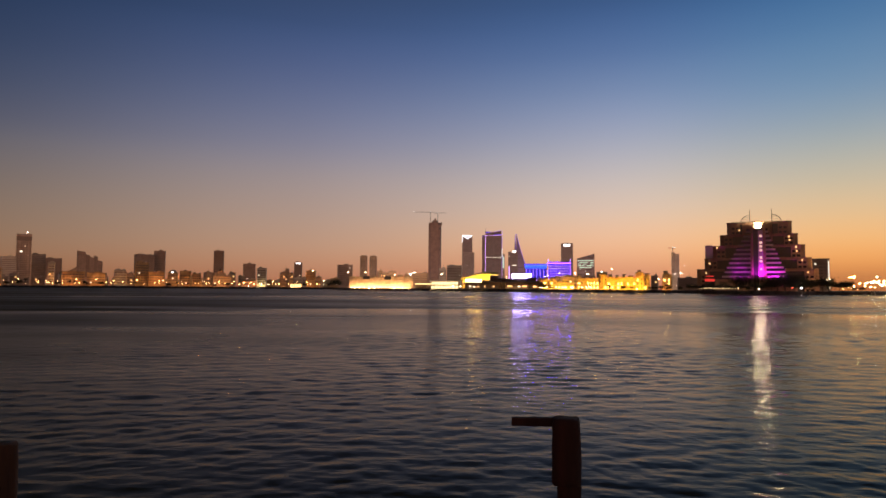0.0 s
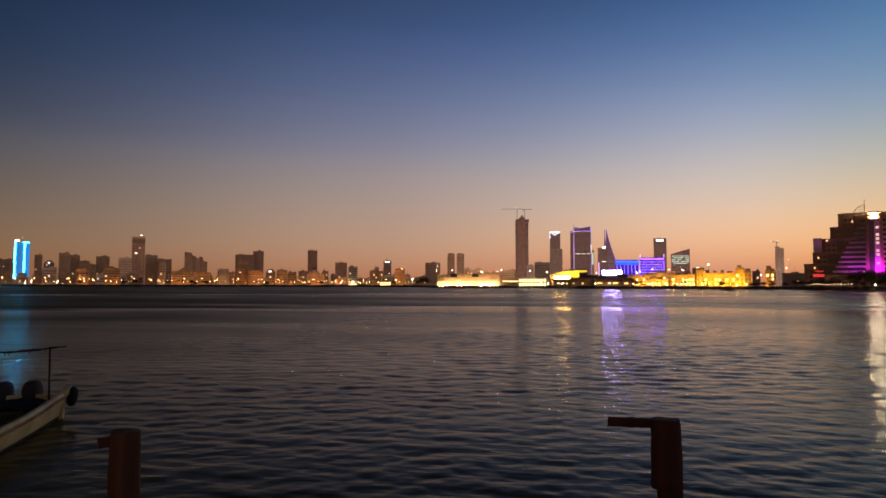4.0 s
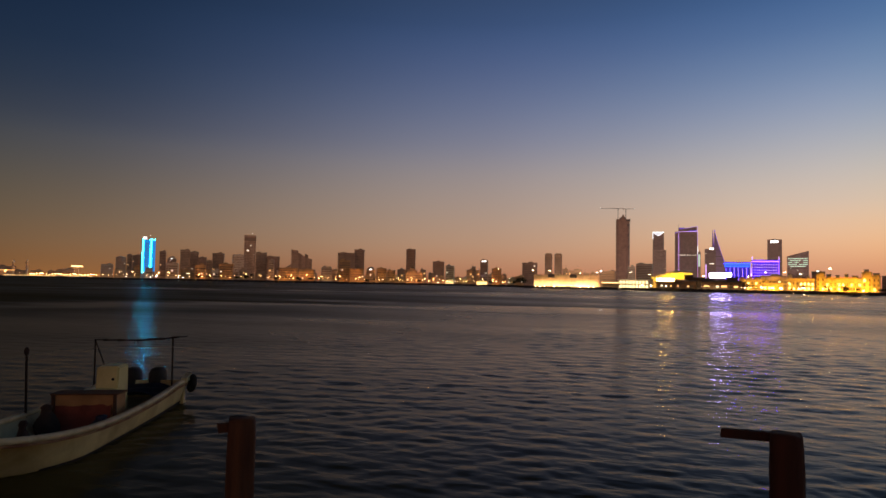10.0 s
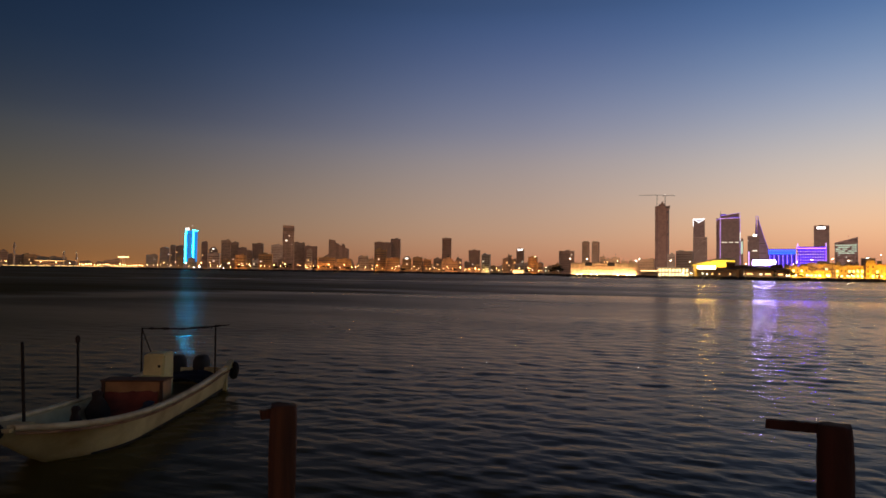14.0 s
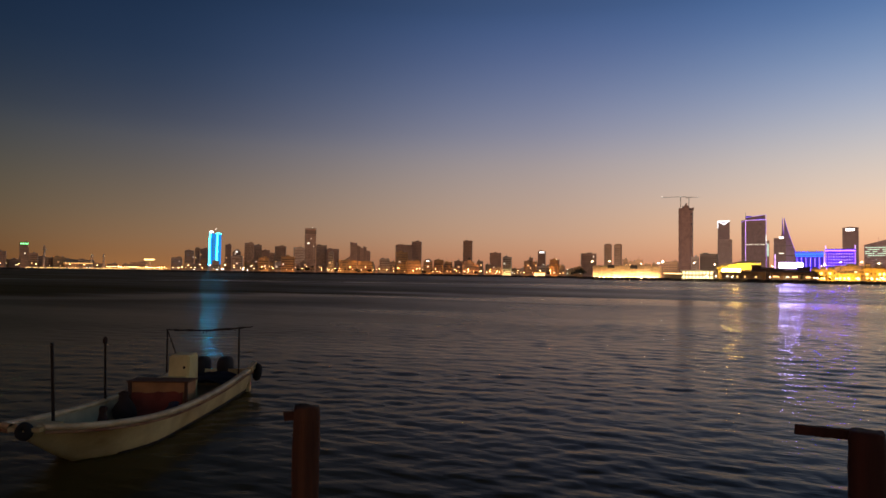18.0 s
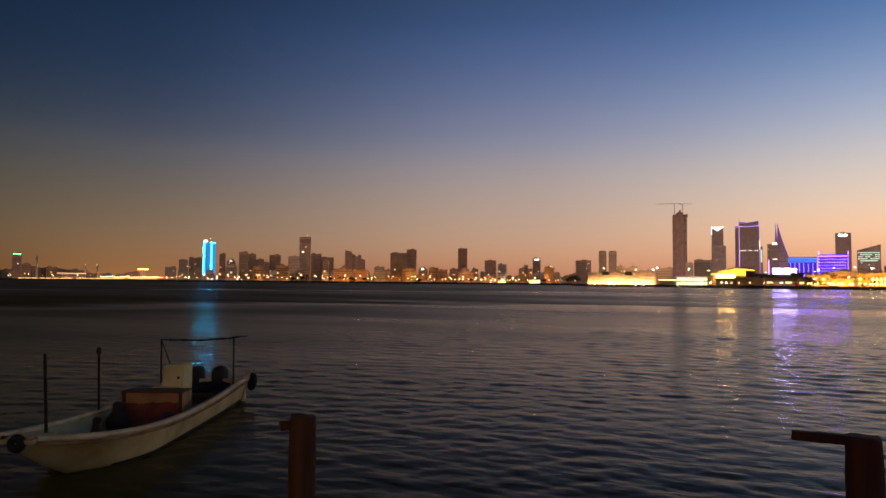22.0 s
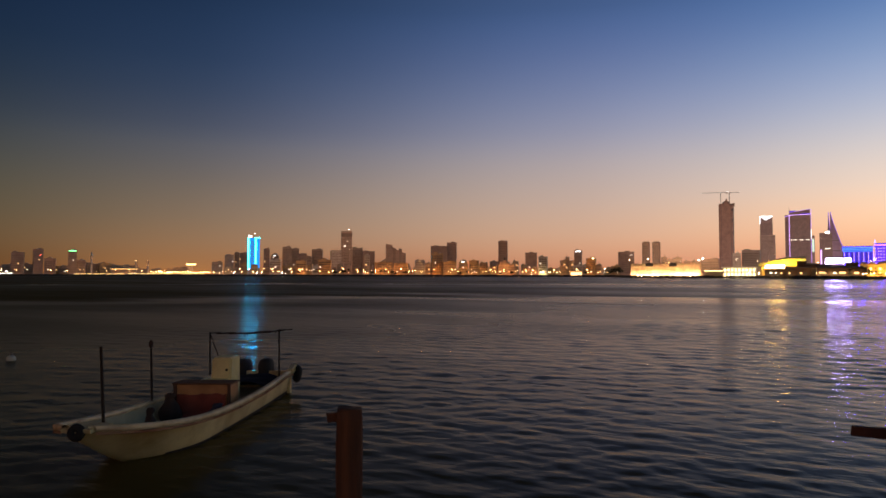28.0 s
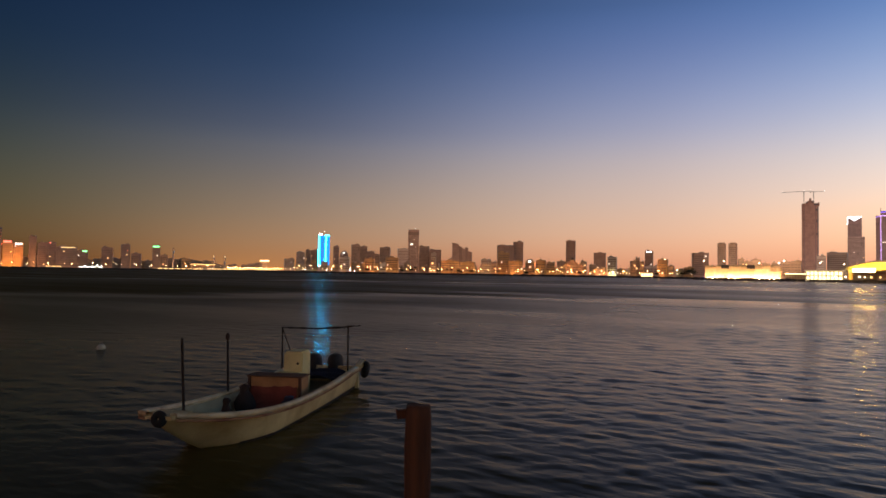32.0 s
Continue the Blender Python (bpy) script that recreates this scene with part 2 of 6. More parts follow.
SODIUM = lamp_mat("sodium_lantern", (1.0, 0.5, 0.16), 50.0)
WARM = lamp_mat("warm_lantern", (1.0, 0.72, 0.38), 60.0)
WHITE_LAMP = lamp_mat("white_lantern", (0.95, 0.97, 1.0), 70.0)
FLOOD = lamp_mat("flood_lamp_face", (1.0, 0.93, 0.82), 120.0)
WINDOW_WARM = lamp_mat("lit_window_warm", (1.0, 0.6, 0.24), 2.6)
WINDOW_WHITE = lamp_mat("lit_window_white", (1.0, 0.9, 0.72), 2.4)
WINDOW_GREEN = lamp_mat("lit_window_green_white", (0.72, 1.0, 0.78), 1.1)
SIGN_WHITE = lamp_mat("lit_sign_white", (1.0, 0.97, 0.95), 5.0)
SIGN_RED = lamp_mat("lit_sign_red", (1.0, 0.12, 0.08), 5.0)
SIGN_GREEN = lamp_mat("lit_sign_green", (0.2, 1.0, 0.3), 4.0)
LED_BLUE = lamp_mat("led_strip_cyan_blue", (0.003, 0.5, 1.0), 90.0)
LED_DEEP = lamp_mat("led_wash_deep_blue", (0.0, 0.2, 0.62), 1.7)
LED_VIOLET = lamp_mat("led_strip_violet", (0.22, 0.07, 1.0), 4.5)
LED_INDIGO = lamp_mat("led_panel_indigo", (0.14, 0.08, 1.0), 11.0)
LED_LILAC = lamp_mat("led_edge_lilac", (0.66, 0.38, 1.0), 3.0)
BEACON = lamp_mat("roof_beacon", (1.0, 0.8, 0.7), 25.0)
LED_INDIGO_DIM = lamp_mat("led_wash_indigo", (0.1, 0.05, 0.8), 0.75)
RED_LAMP = lamp_mat("red_lamp", (1.0, 0.1, 0.06), 14.0)


# ---- mesh tools ----
def box(bm, x0, x1, y0, y1, z0, z1):
    v = [bm.verts.new(c) for c in ((x0, y0, z0), (x1, y0, z0), (x1, y1, z0), (x0, y1, z0), (x0, y0, z1), (x1, y0, z1), (x1, y1, z1), (x0, y1, z1))]
    for f in ((0, 3, 2, 1), (4, 5, 6, 7), (0, 1, 5, 4), (1, 2, 6, 5), (2, 3, 7, 6), (3, 0, 4, 7)):
        bm.faces.new([v[i] for i in f])
    return v


def boxes(*dims):
    bm = bmesh.new()
    for d in dims:
        box(bm, *d)
    return bm


def prism(points, z0, z1):
    """An upright prism over a ground outline (counter-clockwise); z1 may be a number or one height for each corner."""
    bm = bmesh.new()
    tops = [z1] * len(points) if isinstance(z1, (int, float)) else z1
    lo = [bm.verts.new((x, y, z0)) for x, y in points]
    hi = [bm.verts.new((x, y, z)) for (x, y), z in zip(points, tops)]
    n = len(points)
    bm.faces.new(lo[::-1])
    bm.faces.new(hi)
    for i in range(n):
        bm.faces.new((lo[i], lo[(i + 1) % n], hi[(i + 1) % n], hi[i]))
    return bm


def lathe(profile, seg=12, bm=None, centre=(0, 0)):
    """A turned solid from (radius, height) pairs."""
    bm = bm or bmesh.new()
    rings = []
    for r, z in profile:
        rings.append([bm.verts.new((centre[0] + r * math.cos(2 * math.pi * i / seg), centre[1] + r * math.sin(2 * math.pi * i / seg), z)) for i in range(seg)])
    for a, b in zip(rings, rings[1:]):
        for i in range(seg):
            bm.faces.new((a[i], a[(i + 1) % seg], b[(i + 1) % seg], b[i]))
    bm.faces.new(rings[0][::-1])
    bm.faces.new(rings[-1])
    return bm


def rod(bm, a, b, r0, r1=None, seg=8):
    """A tapered bar from a to b."""
    a, b = Vector(a), Vector(b)
    r1 = r0 if r1 is None else r1
    q = (b - a).to_track_quat("Z", "Y")
    ra = [bm.verts.new(a + q @ Vector((r0 * math.cos(2 * math.pi * i / seg), r0 * math.sin(2 * math.pi * i / seg), 0))) for i in range(seg)]
    rb = [bm.verts.new(b + q @ Vector((r1 * math.cos(2 * math.pi * i / seg), r1 * math.sin(2 * math.pi * i / seg), 0))) for i in range(seg)]
    for i in range(seg):
        bm.faces.new((ra[i], ra[(i + 1) % seg], rb[(i + 1) % seg], rb[i]))
    bm.faces.new(ra[::-1])
    bm.faces.new(rb)
    return bm


def mesh_of(bm, name, material, smooth=False):
    me = bpy.data.meshes.new(name)
    bmesh.ops.recalc_face_normals(bm, faces=bm.faces)
    bm.to_mesh(me)
    bm.free()
    me.materials.append(material)
    if smooth:
        for f in me.polygons:
            f.use_smooth = True
    return me


def part(name, bm, material, parent, label="", smooth=False, kind=""):
    """Links a bmesh (or a shared mesh) as one mesh object under a thing or a part."""
    me = bm if isinstance(bm, bpy.types.Mesh) else mesh_of(bm, name, material, smooth)
    ob = new(name, me)
    ob.parent = parent
    return tagged(ob, label, kind=kind)


def solo(name, bm, material, label, category, m=None, smooth=False, kind="", group=""):
    ob = new(name, mesh_of(bm, name, material, smooth))
    if m is not None:
        ob.matrix_basis = m
    return tagged(ob, label, category, group, kind)


def polar(az, d, z=0.0):
    return Vector((d * math.sin(radians(az)), d * math.cos(radians(az)), z))


def root(name, az, d, label, category, z=0.0, turn=0.0, group=""):
    ob = new(name)
    p = polar(az, d, z)
    ob.matrix_basis = pose(p.x, p.y, p.z, 0, 0, -az + turn)
    return tagged(ob, label, category, group)


rng = random.Random(7)

# ---- sea: one sheet to the horizon, wind ripples modelled near the quay ----
WATER = bpy.data.materials.new("evening_sea_water")
WATER.use_nodes = True
n, l = WATER.node_tree.nodes, WATER.node_tree.links
p = n["Principled BSDF"]
p.inputs["Base Color"].default_value = (0.066, 0.05, 0.014, 1)
p.inputs["IOR"].default_value = 1.095
p.inputs["Specular Tint"].default_value = (1.0, 0.89, 0.46, 1)
geo = n.new("ShaderNodeNewGeometry")
far = n.new("ShaderNodeVectorMath")
far.operation = "LENGTH"
l.new(geo.outputs["Position"], far.inputs[0])
rough = n.new("ShaderNodeMapRange")
rough.inputs[1].default_value, rough.inputs[2].default_value, rough.inputs[3].default_value, rough.inputs[4].default_value = 14, 95, 0.19, 0.4
l.new(far.outputs["Value"], rough.inputs[0])
streak = n.new("ShaderNodeMapping")
streak.inputs["Scale"].default_value = (0.017, 0.05, 1)
l.new(geo.outputs["Position"], streak.inputs[0])
patch = n.new("ShaderNodeTexNoise")
patch.inputs["Scale"].default_value, patch.inputs["Detail"].default_value = 1.0, 5
l.new(streak.outputs[0], patch.inputs["Vector"])
swing = n.new("ShaderNodeMapRange")
swing.inputs[1].default_value, swing.inputs[2].default_value, swing.inputs[3].default_value, swing.inputs[4].default_value = 0.34, 0.66, 0.74, 1.2
l.new(patch.outputs["Fac"], swing.inputs[0])
mul = n.new("ShaderNodeMath")
mul.operation = "MULTIPLY"
l.new(rough.outputs[0], mul.inputs[0])
l.new(swing.outputs[0], mul.inputs[1])
# the wind ruffles the water finely towards the town, less towards the afterglow
bearing, side = n.new("ShaderNodeVectorMath"), n.new("ShaderNodeSeparateXYZ")
bearing.operation = "NORMALIZE"
l.new(geo.outputs["Position"], bearing.inputs[0])
l.new(bearing.outputs[0], side.inputs[0])
ruffle = n.new("ShaderNodeMapRange")
ruffle.inputs[1].default_value, ruffle.inputs[2].default_value, ruffle.inputs[3].default_value, ruffle.inputs[4].default_value = -0.6, 0.1, 1.3, 0.58
l.new(side.outputs[0], ruffle.inputs[0])
both = n.new("ShaderNodeMath")
both.operation = "MULTIPLY"
l.new(mul.outputs[0], both.inputs[0])
l.new(ruffle.outputs[0], both.inputs[1])
# long slicks lying across the bay
wander = n.new("ShaderNodeMath")
wander.operation = "MULTIPLY_ADD"
l.new(patch.outputs["Fac"], wander.inputs[0])
wander.inputs[1].default_value = 75.0
l.new(far.outputs["Value"], wander.inputs[2])
share = n.new("ShaderNodeMath")
share.operation = "DIVIDE"
l.new(wander.outputs[0], share.inputs[0])
share.inputs[1].default_value = 400.0
slick = n.new("ShaderNodeValToRGB")
for at, level in ((75, 0.5), (105, 0.55), (116, 0.34), (122, 0.34), (134, 0.6), (165, 0.56), (200, 0.5), (228, 0.46), (238, 0.28), (248, 0.5), (310, 0.54)):
    e = slick.color_ramp.elements.new(at / 400.0)
    e.color = (level, level, level, 1)
for e in (slick.color_ramp.elements[0], slick.color_ramp.elements[-1]):
    e.color = (0.5, 0.5, 0.5, 1)
l.new(share.outputs[0], slick.inputs[0])
twice = n.new("ShaderNodeMath")
twice.operation = "MULTIPLY"
twice.inputs[1].default_value = 2.0
l.new(slick.outputs[0], twice.inputs[0])
final = n.new("ShaderNodeMath")
final.operation = "MULTIPLY"
l.new(both.outputs[0], final.inputs[0])
l.new(twice.outputs[0], final.inputs[1])
l.new(final.outputs[0], p.inputs["Roughness"])
ripple = n.new("ShaderNodeMapping")
ripple.inputs["Scale"].default_value = (1.3, 3.2, 1)
ripple.inputs["Rotation"].default_value = (0, 0, 0.2)
l.new(geo.outputs["Position"], ripple.inputs[0])
wavelet = n.new("ShaderNodeTexNoise")
wavelet.inputs["Scale"].default_value, wavelet.inputs["Detail"].default_value = 2.3, 4
l.new(ripple.outputs[0], wavelet.inputs["Vector"])
wbump = n.new("ShaderNodeBump")
wbump.inputs["Strength"].default_value, wbump.inputs["Distance"].default_value = 1.0, 0.008
l.new(wavelet.outputs["Fac"], wbump.inputs["Height"])
l.new(wbump.outputs[0], p.inputs["Normal"])


def sea_sheet():
    az = np.radians(np.concatenate([np.arange(-180, -69, 3.0), np.arange(-69, 38, 0.26), np.arange(38, 180, 2.0), [180.0]]))
    rad = np.concatenate([[0.05, 2.0, 4.0], 6.0 * 1.0052 ** np.arange(0, 630), 158.0 * 1.075 ** np.arange(1, 48), [4950.0]])
    gap = np.gradient(rad)
    R, A = np.meshgrid(rad, az, indexing="ij")
    X, Y = R * np.sin(A), R * np.cos(A)
    cell = np.maximum(gap[:, None], R * radians(0.26))
    Z = np.zeros_like(X)
    rs = np.random.RandomState(5)
    # gusts: where the ripples are livelier
    gust = 1.0 + 0.35 * np.sin(X * 0.21 + 1.1 * np.sin(Y * 0.13)) * np.sin(Y * 0.27 + 0.8) + 0.2 * np.sin(X * 0.09 - Y * 0.16)
    gust *= 0.62 + 0.33 * np.clip((np.degrees(A) + 40) / 50, 0, 1)  # calmer towards the town
    for k in range(62):
        lam = 0.26 * 1.05 ** k * (1 + 0.05 * rs.rand())
        head = radians(rs.normal(-10, 46))
        amp = 0.0045 * lam * math.exp(-((math.log(lam / 0.55)) / 1.02) ** 2)
        fade = np.clip((lam / cell - 1.8) / 1.8, 0, 1)
        ph = 2 * math.pi / lam * (X * math.sin(head) + Y * math.cos(head)) + rs.rand() * 6.28 + 1.1 * np.sin(X * 0.5 / lam + Y * 0.2 / lam + rs.rand() * 6)
        # short chop dies down out in the bay, where longer waves run
        reach = 0.8 + (0.12 if lam > 0.8 else -0.4) * np.clip((R - 11) / 14, 0, 1)
        Z += amp * reach * fade * gust * (np.sin(ph) + 0.3 * np.cos(2 * ph))
    nr, na = X.shape
    me = bpy.data.meshes.new("water")
    idx = np.arange(nr * na).reshape(nr, na)
    quads = np.stack([idx[:-1, :-1], idx[:-1, 1:], idx[1:, 1:], idx[1:, :-1]], -1).reshape(-1, 4)[:, ::-1]
    me.vertices.add(nr * na)
    me.vertices.foreach_set("co", np.stack([X, Y, Z], -1).ravel())
    me.loops.add(quads.size)
    me.loops.foreach_set("vertex_index", quads.ravel())
    me.polygons.add(len(quads))
    me.polygons.foreach_set("loop_start", np.arange(len(quads)) * 4)
    me.polygons.foreach_set("use_smooth", np.ones(len(quads), bool))
    me.update(calc_edges=True)
    me.validate()
    me.materials.append(WATER)
    return tagged(new("water", me), "dark rippled evening sea reflecting the dusk sky", "water", kind="structure")


sea_sheet()

# ---- the far shore: ground behind a rock bank ----
SHORE_AZ = (-97, -75, -66, -56, -49, -44, -36, -24, -15, -10, -8.8, -1.5, 2, 5, 9, 14, 19, 22, 25, 29, 33, 38, 60, 97)
SHORE_D = (1300, 1270, 1260, 1250, 1200, 960, 905, 890, 880, 800, 640, 620, 575, 560, 540, 540, 545, 520, 500, 492, 500, 540, 560, 600)


def shore(az):
    return float(np.interp(az, SHORE_AZ, SHORE_D)) + 4 * math.sin(az * 2.3) + 2.5 * math.sin(az * 7.1 + 1)


def shore_sheet(name, material, inner, outer, label, category):
    bm = bmesh.new()
    rows = []
    for i in range(0, 389):
        az = -97 + i * 0.5
        s = shore(az)
        rows.append([bm.verts.new(polar(az, r(s), z)) for r, z in (inner, outer)])
    for a, b in zip(rows, rows[1:]):
        bm.faces.new((a[0], b[0], b[1], a[1]))
    return solo(name, bm, material, label, category, kind="structure")


shore_sheet("ground", EARTH, (lambda s: s + 5, 1.8), (lambda s: 4900, 2.2), "dark reclaimed ground of the far shore", "ground")


def rock_bank():
    bm = bmesh.new()
    r2 = random.Random(3)
    rows = []
    for i in range(0, 1941):
        az = -97 + i * 0.1
        s = shore(az)
        rows.append([bm.verts.new(polar(az, s + o + r2.uniform(-0.5, 0.5), z + r2.uniform(-0.35, 0.35) * (z > 0))) for o, z in ((-2, -0.6), (0, 0.5), (2, 1.5), (4.5, 2.3), (7, 1.7))])
    for a, b in zip(rows, rows[1:]):
        for j in range(4):
            bm.faces.new((a[j], b[j], b[j + 1], a[j + 1]))
    solo("rock_bank", bm, ROCK, "dark rock armour bank along the far waterline", "shore bank", kind="structure")


rock_bank()

# ---- buildings of the far shore ----
WALLS = {"dark": DARK, "tan": TAN, "pale": PALE, "orange": OCHRE, "concrete": CONCRETE, "sand": SAND}
WORDS = {"dark": "dark clad", "tan": "tan rendered", "pale": "pale rendered", "orange": "ochre rendered", "concrete": "grey concrete", "sand": "sandstone"}


def storeys(thing, w, depth, z0, z1, pitch=3.5, bay=3.6, lit=0, at=(0, 0), lit_mat=None, height=1.5):
    """Rows of windows up a block's front and flanks, some rooms with their lights on."""
    floors = max(0, int((z1 - z0 - 1.2) / pitch))
    n_front, n_side = max(2, int(w / bay)), max(2, int(depth / bay))
    bm = bmesh.new()
    for k in range(floors):
        z = z0 + 1.0 + k * pitch
        step = (w - 1.2) / n_front
        for i in range(n_front):
            x = at[0] - w / 2 + 0.6 + i * step
            box(bm, x + 0.35, x + step - 0.35, at[1] - 0.12, at[1] + 0.1, z, z + height)
        step = (depth - 1.2) / n_side
        for i in range(n_side):
            y = at[1] + 0.6 + i * step
            box(bm, at[0] - w / 2 - 0.12, at[0] - w / 2 + 0.1, y + 0.35, y + step - 0.35, z, z + height)
            box(bm, at[0] + w / 2 - 0.1, at[0] + w / 2 + 0.12, y + 0.35, y + step - 0.35, z, z + height)
    if floors:
        part("window_grid", bm, GLASS, thing, "rows of dark windows", kind="stuff")
    for _ in range(lit):
        k, i = rng.randrange(max(1, floors)), rng.randrange(n_front)
        x = -w / 2 + 0.6 + (i + 0.5) * (w - 1.2) / n_front + at[0]
        z = z0 + 1.0 + k * pitch
        part("lit_window", boxes((x - 0.9, x + 0.9, at[1] - 0.2, at[1] - 0.13, z + 0.05, z + 1.5)), lit_mat or rng.choice((WINDOW_WARM, WINDOW_WHITE)), thing, "window with its room light on")


def parapet(w, depth, z, t=0.4, h=1.1, at=(0, 0)):
    x, y = at
    return boxes((x - w / 2 - 0.15, x + w / 2 + 0.15, y - 0.15, y + t, z, z + h), (x - w / 2 - 0.15, x + w / 2 + 0.15, y + depth - t, y + depth + 0.15, z, z + h),
                 (x - w / 2 - 0.15, x - w / 2 + t, y + t, y + depth - t, z, z + h), (x + w / 2 - t, x + w / 2 + 0.15, y + t, y + depth - t, z, z + h))


def building(az, d, w, h, tone, lit=2, roof=1, turn=None, name=None, label=None, pitch=3.5):
    tall = h > 42
    name = name or ("office_tower" if tall else "apartment_block")
    floors = int((h - 2) / pitch)
    label = label or f"{WORDS[tone]} {'high-rise tower' if tall else 'waterfront block'} of about {floors} storeys with window bands"
    b = root(name, az, d, label, "tower" if tall else "building", 1.8, rng.uniform(-6, 6) if turn is None else turn)
    depth = min(max(w * 0.8, 12), 34)
    top = h - 1.8 - 1.1
    part("wall", boxes((-w / 2, w / 2, 0, depth, -1, top)), WALLS[tone], b)
    part("parapet", parapet(w, depth, top), WALLS[tone], b)
    storeys(b, w, depth, 3.5, top, pitch, rng.choice((3.0, 3.6, 4.2)), lit)
    if not tall and roof:
        for k in range(int((top - 4) / 3.5)):
            ob = part("balcony_slab", boxes((-w * 0.32, w * 0.32, -1.1, 0.02, 0, 0.95)), WALLS[tone], b)
            ob.location.z = 3.6 + 3.5 * k
    if roof:
        a = rng.uniform(-0.25, 0.2) * w
        part("plant_room", boxes((a - w * 0.16, a + w * 0.16, depth * 0.3, depth * 0.7, top, top + rng.uniform(2.4, 3.6))), WALLS[tone], b)
        bm = bmesh.new()
        rod(bm, (a, depth * 0.5, top), (a, depth * 0.5, top + rng.uniform(5, 8)), 0.12, 0.06, 6)
        part("aerial", bm, STEEL, b)
        if rng.random() < 0.6:
            c = -a * 1.1 + w * 0.1
            part("water_tank", lathe(((1.0, top), (1.1, top + 0.1), (1.1, top + 2.0), (0.9, top + 2.4), (0.2, top + 2.6)), 10, None, (c, depth * 0.35)), PALE, b, smooth=True)
    return b


def sign(b, x0, x1, z0, z1, material, y=-0.35, label="lit rooftop sign"):
    """A lit sign of plain bars."""
    nbar = max(1, int((x1 - x0) / 2.5))
    step = (x1 - x0) / nbar
    s = part("roof_sign", boxes((x0, x1, y + 0.12, y + 0.3, z0 - 0.1, z1 + 0.1)), STEEL, b, label)
    for i in range(nbar):
        part("sign_bar", boxes((x0 + i * step + 0.15, x0 + (i + 1) * step - 0.15, y, y + 0.11, z0, z1)), material, s)


def beacon(b, x, z, y=4.0, r=0.45, material=None):
    part("beacon", lathe(((r * 0.6, z), (r, z + 0.3), (r, z + 0.7), (r * 0.5, z + 1.0)), 8, None, (x, y)), material or BEACON, b, "roof beacon")


building(-65.66, 1350, 12, 70.5, "dark", 1)
sign(building(-65, 1350, 14.7, 47.6, "orange", 1), -6, 5, 42.6, 45.6, SIGN_RED)
sign(building(-64.33, 1350, 14.9, 44.2, "orange", 1), -4.5, 5.2, 39.6, 41.6, SIGN_WHITE)
building(-63.44, 1350, 11, 57.1, "dark", 1)
building(-62.84, 1350, 12.9, 45.6, "dark", 1)
building(-62.24, 1350, 15.6, 47.1, "dark", 1)
sign(building(-61.2, 1350, 32.8, 39.8, "dark", 1), -9, 13, 36.2, 37.2, WINDOW_WARM)
sign(building(-60.13, 1350, 17.2, 34.4, "dark", 1), 0, 7, 29.8, 31.8, SIGN_GREEN)
building(-58.44, 1350, 18.7, 40.9, "dark", 1)
building(-57.12, 1350, 15.3, 47.3, "dark", 1)
building(-56.36, 1350, 17.5, 30.6, "dark", 1)
sign(building(-54.87, 1350, 13.9, 46.8, "tan", 1), -6, 6, 42.2, 44.2, SIGN_GREEN)
building(-54.28, 1350, 13, 28.6, "tan", 1)
building(-44.21, 1500, 22.6, 29.8, "tan", 1)
building(-43.24, 1500, 19, 45.9, "tan", 1)
building(-42.64, 1560, 10.6, 53.4, "tan", 1)
building(-42.12, 1580, 17.5, 53, "tan", 1)
building(-40.19, 1520, 13.1, 61.5, "dark", 1)
building(-39.46, 1040, 17.1, 26, "pale", 1)
building(-38.49, 1520, 19.8, 66.5, "tan", 1)
building(-37.78, 1530, 17.4, 63.2, "tan", 1)
building(-37.12, 1500, 17.1, 50.5, "dark", 1)
building(-37.26, 1000, 14.9, 23.2, "orange", 1)
building(-36.57, 1500, 11.8, 44.2, "tan", 1)
building(-35.9, 1520, 24, 61.2, "tan", 1)
building(-35.23, 1000, 19.4, 25.6, "orange", 1)
building(-34.23, 1420, 22.6, 55.6, "pale", 1)
building(-32.36, 1520, 24.2, 65.5, "tan", 1)
building(-31.37, 1480, 27.5, 56.4, "dark", 1)
building(-31.52, 1000, 8, 33.7, "pale", 1)
building(-30.04, 1000, 27.7, 21.9, "orange", 1)
building(-28.5, 1000, 22.7, 20.4, "orange", 1)
building(-26.8, 1000, 15.8, 25.1, "pale", 1)
building(-26.09, 1000, 8.8, 20.8, "tan", 1)
building(-25.04, 1420, 35.1, 66.3, "dark", 1)
building(-23.96, 1440, 21.7, 75.1, "dark", 1)
building(-25.24, 1000, 17.6, 36, "orange", 1)
building(-24.12, 980, 20.8, 22.5, "orange", 1)
building(-21.97, 1000, 15.1, 25, "orange", 1)
building(-21.08, 1000, 12.4, 21.6, "orange", 1)
building(-20.14, 1000, 13.3, 23.5, "tan", 1)
building(-19.37, 1301, 18.4, 71.3, "dark", 1)
mansion = building(-19.08, 960, 24, 18.5, "tan", 2, 0, 4)
part("upper_storey", boxes((-9.5, 5.5, 2, 14, 15.6, 20.4)), TAN, mansion)
part("stair_turret", boxes((-4.2, 0.6, 3, 9, 20.4, 23.2)), TAN, mansion)
part("turret_roof", lathe(((2.6, 23.2), (1.2, 25.0), (0.05, 27.4)), 8, None, (-1.8, 6)), ROOF, mansion)
part("end_turret", boxes((8.6, 11.0, 1, 6, 15.6, 18.8)), TAN, mansion)
building(-18.24, 1000, 8.8, 23.7, "tan", 1)
building(-16.88, 1251, 22, 45.7, "dark", 1)
building(-16.88, 950, 18.4, 12.4, "dark", 1, 0)
building(-15.85, 1051, 13.8, 32.5, "pale", 1)
building(-14.07, 960, 8.4, 24.2, "tan", 1)
